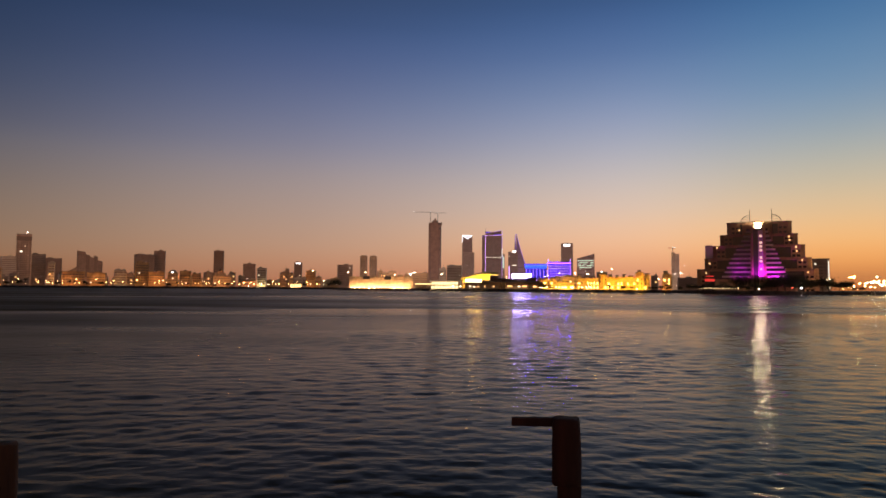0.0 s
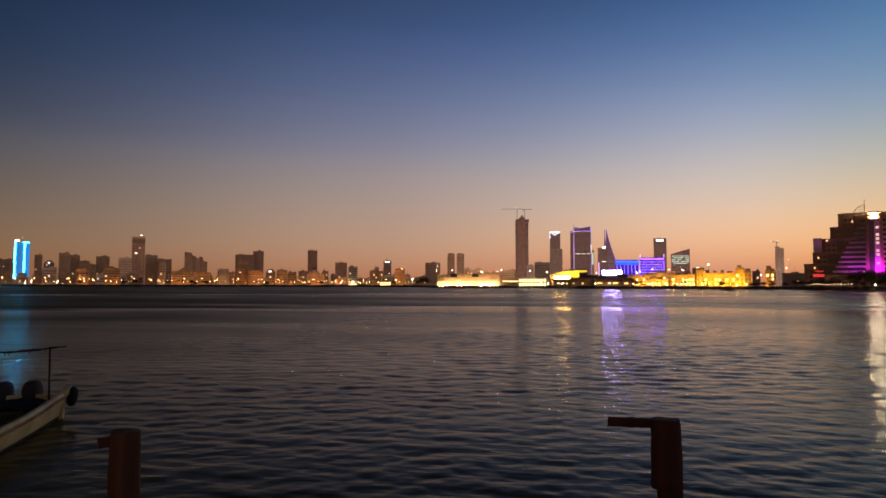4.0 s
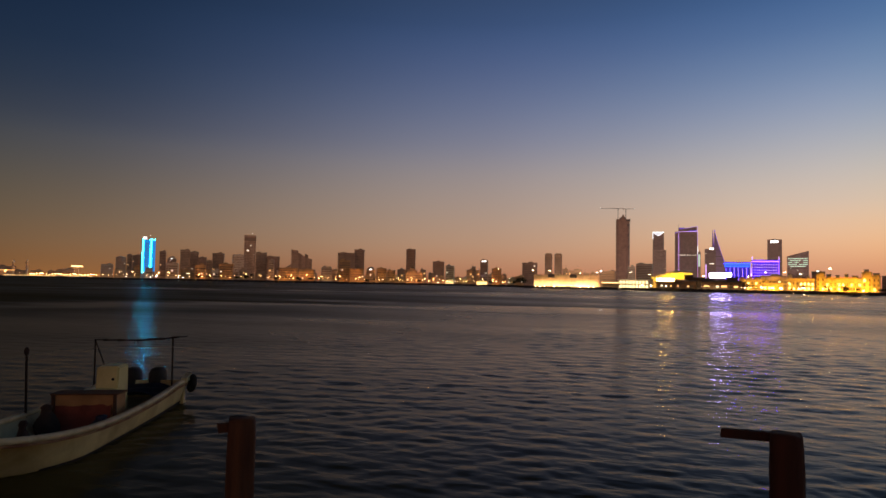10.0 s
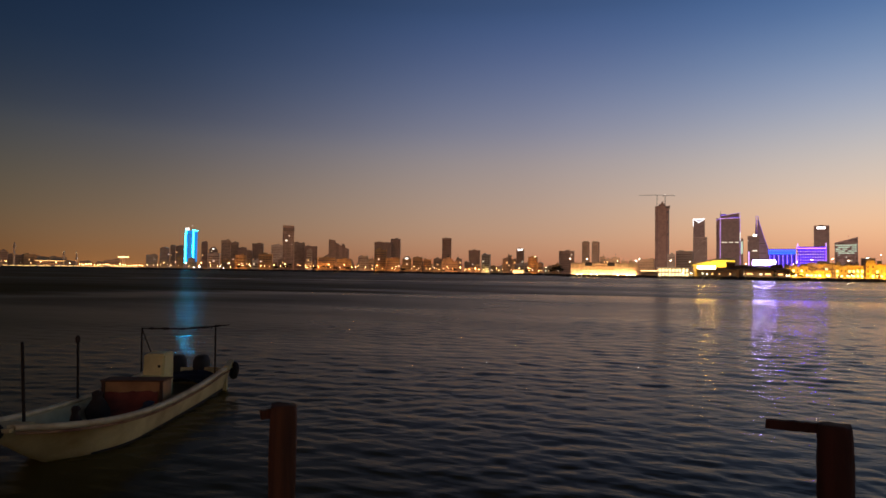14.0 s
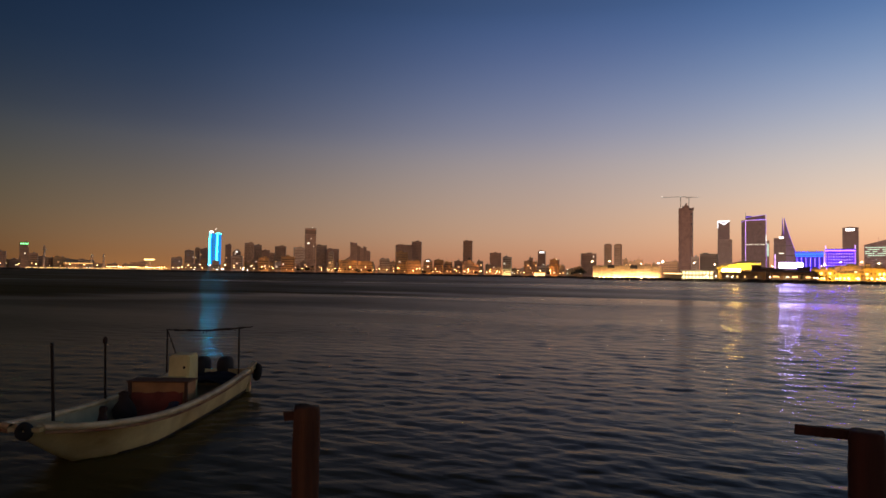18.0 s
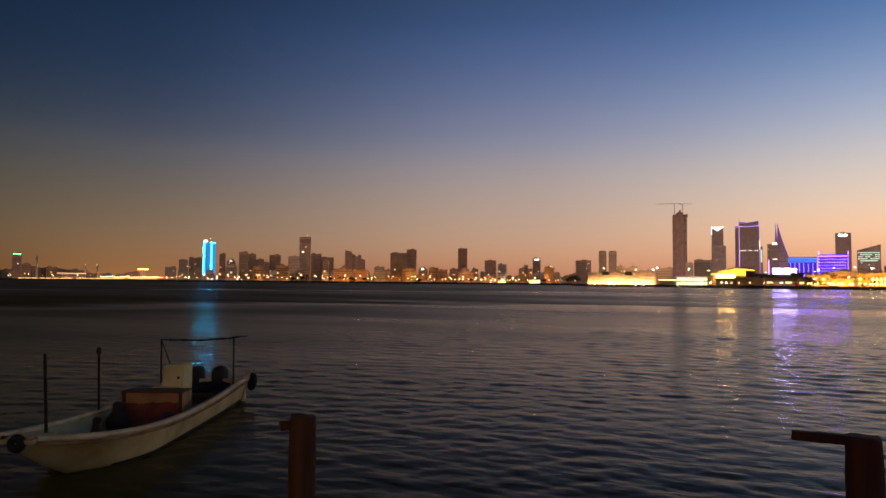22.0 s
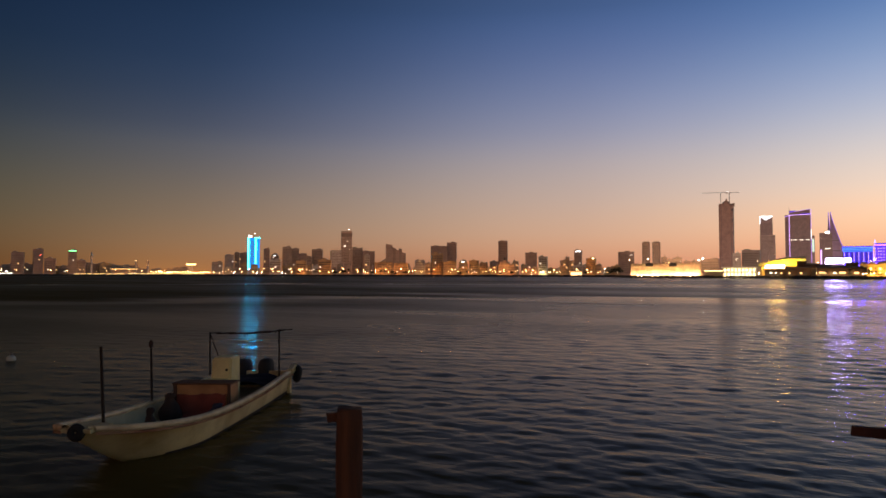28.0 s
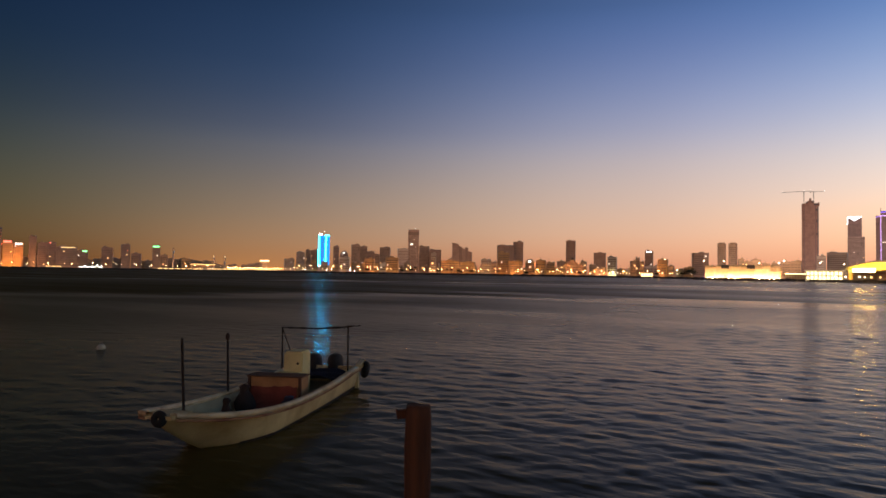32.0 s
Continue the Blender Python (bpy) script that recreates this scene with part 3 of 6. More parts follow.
building(-13.7, 1000, 6.1, 29.5, "tan", 1)
building(-13.35, 960, 5.8, 23.4, "tan", 1)
sign(building(-12.8, 1251, 14.1, 49.4, "dark", 1), -4.2, 4.9, 44.8, 46.8, SIGN_WHITE)
building(-11.69, 950, 13.1, 26.6, "orange", 1)
building(-11, 950, 8.1, 17.6, "tan", 1)
building(-8.67, 1200, 26.3, 44.5, "dark", 1)
for az, w, h in ((-7.07, 14, 63.4), (-6.23, 14.4, 63.3)):
    pair_tower = building(az, 1250, w, h, "tan", 0, 0, 1)
    part("roof_crown", prism(((-w * 0.36, 1.0), (w * 0.36, 1.0), (w * 0.36, 11.0), (-w * 0.36, 11.0)), h - 2.9, h - 0.2), WALLS["tan"], pair_tower)
    # darker strip near the right edge of the tower
    part("corner_pier", boxes((w * 0.3, w * 0.42, -0.5, 0.0, -1, h - 2.9)), WALLS["dark"], pair_tower)
building(-5.6, 1000, 7.4, 29, "tan", 1)
building(-5.11, 1000, 9.8, 25.6, "tan", 1)
building(-4.51, 1000, 11.3, 28.2, "tan", 1)
building(-3.81, 1000, 9.6, 23.1, "tan", 1)
building(-3.13, 1000, 11.2, 23.2, "tan", 1)
building(-2.4, 1000, 11.1, 25.7, "tan", 1)
building(-1.72, 1000, 12.5, 26.5, "tan", 1)
building(0.01, 1251, 13.3, 41.4, "pale", 1)
building(1.02, 1401, 32.3, 52.3, "pale", 1)
strip_tower = building(5.42, 2380, 8.4, 129.7, "concrete", 1)
part("light_strip", boxes((-2.5, 2.5, -0.6, -0.2, 76, 118)), WINDOW_GREEN, strip_tower, "green-white light strip")
sign(building(11.02, 2201, 39.5, 156.6, "dark", 1), -12, 10, 144.6, 151.6, SIGN_WHITE)
building(10.96, 700, 23.3, 16.5, "tan", 1)
building(18.33, 700, 6.7, 17.3, "dark", 1)
building(19.33, 600, 7.6, 16.2, "orange", 1)
building(6.62, 590, 36.1, 8.8, "tan", 1)
building(21, 700, 18.9, 15, "dark", 1)


# the slim glass tower washed by cyan and blue light strips
def blue_tower(az, d, w, h):
    b = root("led_lit_tower", az, d, "slim glass tower washed by cyan and blue light strips", "tower", 1.8, 3)
    t = h - 1.8
    depth = w * 0.8
    part("wall", boxes((-w / 2, w / 2, 0, depth, -1, t - 4)), DARK, b)
    part("glazing_panel", boxes((-w * 0.4, w * 0.1, -0.3, 0, 14, t - 5)), LED_DEEP, b, "deep blue washed glass")
    part("glazing_panel", boxes((w * 0.21, w * 0.49, -0.3, 0, 14, t - 5)), LED_DEEP, b, "deep blue washed glass")
    part("light_strip", boxes((-w * 0.5, -w * 0.41, -0.6, -0.02, 12, t - 3)), LED_BLUE, b, "cyan light strip")
    part("light_strip", boxes((w * 0.11, w * 0.2, -0.6, -0.02, 16, t - 6)), LED_BLUE, b, "cyan light strip")
    part("light_strip", boxes((w * 0.05, w * 0.47, -0.7, -0.05, t - 5, t - 3.4)), LED_BLUE, b, "cyan light strip")
    part("crown", boxes((-w * 0.5, -w * 0.15, -0.2, depth * 0.5, t - 4, t + 1)), CONCRETE, b)
    part("crown_lamp", boxes((-w * 0.47, -w * 0.2, -0.8, -0.25, t - 3, t + 0.6)), SIGN_WHITE, b, "white crown lamp")
    storeys(b, w * 0.4, depth, 16, t - 8, 3.5, 3.0, 0, (-w * 0.13, -0.36))
    bm = bmesh.new()
    rod(bm, (w * 0.05, depth / 2, t - 4), (w * 0.05, depth / 2, t + 5), 0.25, 0.1, 6)
    part("aerial", bm, STEEL, b)
    beacon(b, w * 0.05, t + 5, depth / 2)


blue_tower(-41.24, 1420, 24.0, 84.5)


def crowned_tower(az, d, w, h):
    b = building(az, d, w, h, "concrete", 3, 0, 2, "office_tower", "grey concrete tower with a dark recessed crown and red beacon")
    t = h - 2.9
    part("crown_recess", boxes((-w / 2 - 0.3, w / 2 + 0.3, -0.4, 0, t - 11, t - 4)), GLASS, b, "dark glazed crown band")
    for x in (-0.3, 0.0, 0.3):
        part("pilaster", boxes((w * x - 0.6, w * x + 0.6, -0.7, 0, 2, t - 12)), CONCRETE, b)
    bm = bmesh.new()
    rod(bm, (w * 0.2, 6, t), (w * 0.2, 6, t + 5), 0.2, 0.1, 6)
    part("aerial", bm, STEEL, b)
    beacon(b, w * 0.2, t + 4.4, 6, 0.6)
    part("lit_window", boxes((-w * 0.3, -w * 0.1, -0.5, -0.4, t - 34, t - 31)), WINDOW_WHITE, b, "lit office floor")


crowned_tower(-33.33, 1450, 24.0, 100.0)


def stepped_tower(az, d):
    """A tower that falls in steps to one side, with a long sloping podium."""
    b = root("stepped_tower", az, d, "dark office tower falling in steps beside a sloping podium", "tower", 1.8, 2)
    for x0, x1, z in ((-18.5, -4.0, 68.5), (-4.0, 3.5, 61.5), (3.5, 10.5, 57.0), (10.5, 17.0, 59.5), (17.0, 25.5, 50.5)):
        part("wall", prism(((x0, 0), (x1, 0), (x1, 18), (x0, 18)), -1, (z, z - 2.5, z - 2.5, z)), DARK, b)
        storeys(b, x1 - x0 - 0.6, 17, 3.5, z - 4, 3.5, 3.6, 0, ((x0 + x1) / 2, -0.02))
    part("podium_wing", prism(((-42, -1), (-18.6, -1), (-18.6, 17), (-42, 17)), -1, (21, 37, 37, 21)), TAN, b)
    part("lit_window", boxes((0, 3.0, -0.3, -0.15, 20, 22)), WINDOW_WHITE, b, "lit office window")


stepped_tower(-29.1, 1420)


def domed_block(az, d, w, h, tone, dome_r):
    b = building(az, d, w, h - dome_r * 0.8, tone, 1, 0, 0, "domed_building", "rendered waterfront building under a shallow dome")
    z = h - dome_r * 0.8 - 2.9
    part("dome", lathe([(dome_r * math.cos(a), z + dome_r * math.sin(a) * 0.9) for a in (0, 0.3, 0.6, 0.9, 1.2, 1.45)], 20, None, (0, dome_r)), CONCRETE, b, smooth=True)
    sign(b, -2.5, 1.5, z + 0.6, z + 2.2, SIGN_WHITE, -0.9)
    return b


domed_block(-22.91, 1000, 14.2, 27.0, "orange", 6.0)
domed_block(-39.49, 1560, 18.9, 53.0, "dark", 8.0)
domed_block(14.0, 1201, 19.0, 37.0, "tan", 4.0)


def minaret(az, d, h, lit):
    b = root("minaret", az, d, "slim mosque minaret with lit balconies" if lit else "slim unlit minaret against the sky", "minaret", 1.8, 0, "minarets")
    r = 1.7
    part("shaft", lathe(((r * 1.3, -1), (r * 1.2, 4), (r, 5), (r * 0.85, h * 0.82), (r * 0.8, h * 0.83)), 12), PALE, b, smooth=False)
    for z in (h * 0.5, h * 0.8):
        part("balcony", lathe(((r * 0.9, z - 1.2), (r * 1.6, z), (r * 1.6, z + 1.1), (r * 1.4, z + 1.1)), 12), PALE, b)
        if lit:
            part("lantern", lathe(((r * 0.75, z + 1.1), (r * 0.85, z + 1.5), (r * 0.85, z + 3.4), (r * 0.7, z + 3.8)), 10), WARM_GLOW, b, "warm lit gallery")
    part("cap", lathe(((r * 0.8, h * 0.83), (r * 0.95, h * 0.9), (r * 0.5, h * 0.96), (0.12, h * 1.0), (0.08, h * 1.03)), 12), PALE, b, smooth=True)


WARM_GLOW = lamp_mat("warm_gallery_light", (1.0, 0.62, 0.25), 5.0)
STRIP_GLOW = lamp_mat("warm_canopy_light", (1.0, 0.55, 0.2), 2.6)
minaret(-53.59, 1350, 42, False)
minaret(-50.41, 1350, 29.0, True)
minaret(-49.55, 1350, 29.5, True)


def terminal(az, d, w, h):
    b = root("terminal_building", az, d, "long low terminal with a warm lit roofline", "building", 1.8, 0)
    part("wall", boxes((-w / 2, w / 2, 0, 20, -1, h - 5)), TAN, b)
    part("roof", prism(((-w / 2 - 2, -3), (w / 2 + 2, -3), (w / 2 + 2, 22), (-w / 2 - 2, 22)), h - 5, (h - 3.4, h - 3.4, h - 1.8, h - 1.8)), ROOF, b)
    part("light_strip", boxes((-w / 2 - 1, w / 2 + 1, -3.4, -3.05, h - 5, h - 4.1)), STRIP_GLOW, b, "warm strip of roofline lights")
    for i in range(9):
        x = -w / 2 + 1 + i * (w - 2) / 8
        part("column", boxes((x - 0.4, x + 0.4, -2.6, -1.8, -1, h - 5)), PALE, b)
    storeys(b, w - 2, 18, 0.5, h - 5, 4.0, 4.5, 5)


terminal(-51.28, 1350, 44.0, 15.0)


def lit_gate(az, d, w, h):
    b = root("gate_pavilion", az, d, "tall open gate pavilion with a lit flat top", "gate", 1.8, 0)
    part("roof", boxes((-w / 2, w / 2, 0, 8, h - 6, h - 3.2)), PALE, b)
    part("light_strip", boxes((-w / 2, w / 2, -0.4, -0.03, h - 5.8, h - 3.4)), WARM_GLOW, b, "warm lit cornice")
    for x in (-0.25, -0.05, 0.15):
        part("column", boxes((w * x - 0.6, w * x + 0.6, 1.5, 3.0, -1, h - 6)), PALE, b)


lit_gate(-46.28, 1350, 18.0, 24.5)


# the tall tower still being built, with two cranes on top
CRANE_LAMP = lamp_mat("crane_lamp_glass", (1.0, 0.95, 0.9), 4.0)


def crane(b, x, y, z, height, jib_to, counter_to):
    c = part("tower_crane", boxes((x - 0.9, x + 0.9, y - 0.9, y + 0.9, z, z + 1.0)), STEEL, b, "tower crane on the unfinished top")
    bm = bmesh.new()
    for dx, dy in ((-0.8, -0.8), (0.8, -0.8), (0.8, 0.8), (-0.8, 0.8)):
        rod(bm, (x + dx, y + dy, z + 1), (x + dx, y + dy, z + height), 0.3, 0.3, 4)
    k = z + 1
    while k < z + height - 2:
        rod(bm, (x - 0.8, y - 0.8, k), (x + 0.8, y - 0.8, k + 2.2), 0.18, 0.18, 4)
        rod(bm, (x + 0.8, y - 0.8, k), (x - 0.8, y - 0.8, k + 2.2), 0.18, 0.18, 4)
        k += 2.2
    part("mast", bm, STEEL, c)
    zz = z + height
    bm = bmesh.new()
    for dy, dz in ((-0.7, 0), (0.7, 0), (0, 1.7)):
        rod(bm, (x + counter_to, y + dy, zz + dz * 0.9), (x + jib_to, y + dy, zz + dz * 0.4), 0.32, 0.2, 4)
    s = 1 if jib_to > 0 else -1
    for i in range(int(abs(jib_to) / 3)):
        rod(bm, (x + s * i * 3, y - 0.7, zz), (x + s * (i * 3 + 1.5), y, zz + 1.4), 0.14, 0.14, 4)
    part("jib", bm, STEEL, c)
    part("counterweight", boxes((x + counter_to - 1.5, x + counter_to + 1.5, y - 1, y + 1, zz - 2.2, zz + 0.3)), CONCRETE, c)
    for end in (counter_to, 0, jib_to * 0.97):
        part("crane_lamp", lathe(((0.3, zz + 1.7), (0.55, zz + 2.0), (0.5, zz + 2.6), (0.2, zz + 2.9)), 8, None, (x + end, y)), CRANE_LAMP, c, "small white crane lamp")
    part("operator_cab", boxes((x - 1.4, x + 1.4, y - 2.2, y - 0.9, zz - 2.6, zz)), STEEL, c)


def unfinished_tower(az, d, w, h):
    b = root("unfinished_tower", az, d, "tall unfinished concrete tower with two cranes on its top", "tower", 1.8, 1)
    t = h - 1.8
    part("wall", prism(((-w * 0.5, 2), (-w * 0.38, 0), (w * 0.3, 0), (w * 0.44, 3), (w * 0.44, 30), (-w * 0.5, 30)), -1, t - 3), RAW_CONCRETE, b)
    part("core_wall", boxes((-w * 0.16, w * 0.1, 8, 20, t - 3, t + 6)), RAW_CONCRETE, b)
    part("core_wall", boxes((-w * 0.06, w * 0.06, 10, 18, t + 6, t + 13)), RAW_CONCRETE, b)
    part("formwork", boxes((-w * 0.26, -w * 0.16, 4, 12, t - 3, t + 2.5), (w * 0.1, w * 0.2, 6, 14, t - 3, t + 4.5)), STEEL, b)
    slab = mesh_of(prism(((-w * 0.51, 1.8), (-w * 0.383, -0.25), (w * 0.305, -0.25), (w * 0.45, 2.8), (w * 0.45, 29), (-w * 0.51, 29)), 0, 0.8), "floor_slab", RAW_CONCRETE)
    for k in range(int((t - 6) / 3.7)):
        part("floor_slab", slab, RAW_CONCRETE, b).location.z = 3 + 3.7 * k
    for x in (-0.36, 0.27):
        part("facade_recess", boxes((w * x, w * (x + 0.03), -0.3, 0, 4, t - 8)), GLASS, b, "dark unglazed bay")
    # the builder's hoist climbs one flank in sections, with netting left at some floors
    for k in range(9):
        z0 = 2 + k * (t - 16) / 9
        part("hoist_mast", boxes((w * 0.4, w * 0.47, -1.4, 2.4, z0, z0 + (t - 16) / 9 - 1.2)), STEEL, b, "builder's hoist section")
    for x0, x1, z0, z1 in ((0.2, 0.46, t - 9, t - 5), (0.3, 0.47, t - 26, t - 20), (0.34, 0.47, t - 60, t - 52), (0.33, 0.465, t - 98, t - 93)):
        part("safety_net", boxes((w * x0, w * x1, -1.0, -0.5, z0, z1)), ROOF, b, "dark safety netting")
    part("shoulder", boxes((w * 0.45, w * 0.52, 4, 16, t - 12, t - 1)), RAW_CONCRETE, b)
    crane(b, -w * 0.37, 10, t - 3, 37, -58, 18)
    crane(b, w * 0.19, 10, t - 3, 35, 29, -8)


unfinished_tower(-0.71, 2200, 45.0, 231.0)


def notched_tower(az, d):
    b = root("notched_tower", az, d, "tapering office tower with a white lit notched crown", "tower", 1.8, 0)
    part("wall", boxes((-23, 22, 0, 34, -1, 132)), TAN, b, "lower shaft")
    part("wall", boxes((-22.5, 14.5, 1, 30, 132, 180)), DARK, b, "glazed upper shaft")
    part("crown", prism(((-22.5, 1), (-4, 1), (-4, 28), (-22.5, 28)), 180, (195, 184, 184, 195)), DARK, b)
    part("crown", prism(((-4, 1), (14.5, 1), (14.5, 28), (-4, 28)), 180, (184, 195, 195, 184)), DARK, b)
    for x0, x1, za, zb in ((-22.5, -4, 195, 182), (-4, 14.5, 182, 195)):
        bm = bmesh.new()
        rod(bm, (x0, 0.3, za), (x1, 0.3, zb), 1.0, 1.0, 6)
        part("crown_light", bm, LED_WHITE, b, "white crown outline light")
    bm = bmesh.new()
    rod(bm, (-22.5, 0.3, 194), (14.5, 0.3, 194), 1.5, 1.5, 6)
    part("crown_light", bm, LED_WHITE, b, "white crown outline light")
    bm = bmesh.new()
    rod(bm, (-22.3, 0.2, 170), (-22.3, 0.2, 194), 0.8, 0.8, 6)
    part("crown_light", bm, LED_WHITE, b, "white crown outline light")
    bm = bmesh.new()
    tri = [[bm.verts.new((x, y, z)) for x, z in ((-21.5, 192.5), (-4, 181.5), (13.5, 192.5))] for y in (0.5, 0.9)]
    bm.faces.new(tri[0])
    bm.faces.new(tri[1][::-1])
    for k in range(3):
        bm.faces.new((tri[0][k], tri[0][(k + 1) % 3], tri[1][(k + 1) % 3], tri[1][k]))
    part("crown_light", bm, CROWN_WASH, b, "washed white pediment")
    storeys(b, 44, 32, 4, 130, 3.9, 4.2, 3, (-0.5, -0.03))
    storeys(b, 36, 28, 134, 178, 3.9, 4.2, 0, (-4, 0.97))


LED_WHITE = lamp_mat("led_outline_white", (0.9, 0.93, 1.0), 3.0)
CROWN_WASH = lamp_mat("crown_wash_white", (0.9, 0.85, 0.95), 0.75)
LED_VIOLET_SOFT = lamp_mat("led_outline_soft_violet", (0.5, 0.28, 1.0), 1.4)
notched_tower(2.28, 2351)


def twin_slab(az, d, w, h):
    b = root("outlined_tower", az, d, "dark slab tower outlined by violet and white light lines", "tower", 1.8, 0)
    t = h - 1.8
    part("wall", prism(((-w * 0.5, 4), (-w * 0.33, 0), (w * 0.48, 0), (w * 0.48, 34), (-w * 0.5, 34)), -1, t - 18), DARK, b)
    part("crown", prism(((-w * 0.33, 1), (w * 0.46, 1), (w * 0.46, 30), (-w * 0.33, 30)), t - 18, (t - 10, t - 1, t - 1, t - 10)), DARK, b)
    for a, c, m, r in (((-w * 0.33, -0.6, t - 19), (w * 0.48, -0.6, t - 18), LED_LILAC, 0.5), ((-w * 0.33, -0.6, 60), (-w * 0.33, -0.6, t - 19), LED_LILAC, 0.42), ((w * 0.49, -0.6, 30), (w * 0.49, -0.6, t), LED_VIOLET_SOFT, 0.6),
                       ((-w * 0.5, 3, t - 24), (-w * 0.33, -0.6, t - 19), LED_VIOLET_SOFT, 0.8), ((-w * 0.33, -0.6, 20), (-w * 0.33, -0.6, 60), LED_VIOLET, 0.7), ((-w * 0.33, 0.6, t - 10), (w * 0.46, 0.6, t - 1), LED_VIOLET_SOFT, 0.55), ((w * 0.49, -0.7, 120), (w * 0.49, -0.7, 150), LED_WHITE, 0.6)):
        bm = bmesh.new()
        rod(bm, a, c, r, r, 6)
        part("light_line", bm, m, b, "outline light")
    bm = bmesh.new()
    rod(bm, (-w * 0.33, 8, t - 18), (-w * 0.33, 8, t + 7), 0.8, 0.5, 6)
    part("aerial", bm, STEEL, b)
    part("crown_block", boxes((-w * 0.32, -w * 0.08, 2, 14, t - 17, t - 4)), DARK, b)
    part("glazing_panel", boxes((-w * 0.31, -w * 0.09, 1.6, 1.95, t - 11, t - 4.5)), LED_INDIGO_DIM, b, "indigo lit roof storey")
    part("roof_deck_light", boxes((w * 0.1, w * 0.46, 0.4, 0.8, t - 17, t - 14.5)), LED_INDIGO_DIM, b, "indigo lit roof storey")
    storeys(b, w * 0.78, 32, 6, t - 24, 4.2, 4.6, 0, (w * 0.07, -0.03))
    for i in range(9):
        x = -w * 0.28 + i * w * 0.082
        if i not in (3, 6):
            part("lit_window", boxes((x, x + w * 0.05, -0.5, -0.2, t * 0.53, t * 0.53 + 2.2)), WINDOW_WHITE, b, "lit refuge floor")


twin_slab(4.41, 2401, 76.0, 220.0)


def sail_tower(az, d):
    """Two sail-shaped towers side by side, tapering to spires."""
    b = root("sail_tower", az, d, "pair of sail shaped glass towers tapering to spires", "tower", 1.8, 0)
    for x, y, hh, left, w in ((-22.0, 16, 199.0, 14.0, 16.0), (-16.5, 0, 197.0, 6.0, 62.0)):
        bm = bmesh.new()
        rows = []
        for i in range(15):
            f = i / 14
            edge, back = w * (1 - f) ** 1.2, left * (1 - f) ** 1.5
            rows.append([bm.verts.new(c) for c in ((x - back - 0.5, y, -1 + hh * f), (x + edge + 0.5, y + 3, -1 + hh * f), (x + edge * 0.8 + 0.4, y + 12, -1 + hh * f), (x - back - 0.5, y + 10, -1 + hh * f))])
        for p0, p1 in zip(rows, rows[1:]):
            for j in range(4):
                bm.faces.new((p0[j], p0[(j + 1) % 4], p1[(j + 1) % 4], p1[j]))
        bm.faces.new(rows[0][::-1])
        bm.faces.new(rows[-1])
        s = part("sail", bm, GLASS_BLUE, b, "tapering glass sail")
        bm = bmesh.new()
        for i in range(14):
            f, g = i / 14, (i + 1) / 14
            rod(bm, (x + w * (1 - f) ** 1.2 + 0.6, y + 2, hh * f), (x + w * (1 - g) ** 1.2 + 0.6, y + 2, hh * g), 0.45, 0.45, 5)
        part("edge_light", bm, LED_VIOLET_DIM, s, "violet edge light")
        for k in range(3):
            z = hh * (0.22 + 0.16 * k)
            part("turbine_bridge", boxes((x - left * 0.4, x + w * 0.4, y - 0.6, y, z, z + 2.2)), STEEL, s)
    part("wall", boxes((-46.5, -12.5, -3, 22, -1, 132)), DARK, b, "dark office slab beside the sails")
    storeys(b, 33, 24, 5, 130, 3.9, 4.0, 3, (-29.5, -3.05))
    sign(b, -31, -19, 130, 136, SIGN_WHITE, -3.6)
    part("lit_window", boxes((-32, -18, -3.5, -3.2, 82, 84.5)), WINDOW_WHITE, b, "lit office floor")
    part("light_line", boxes((-44, -41.5, -3.8, -3.3, 25, 80)), LED_LILAC, b, "pale vertical light line")


GLASS_BLUE = mat("blue_grey_glass", (0.34, 0.25, 0.38), 0.35, size=8, stain=0.15)
LED_VIOLET_DIM = lamp_mat("led_sail_edge_violet", (0.3, 0.12, 0.9), 1.4)
sail_tower(7.0, 2301)


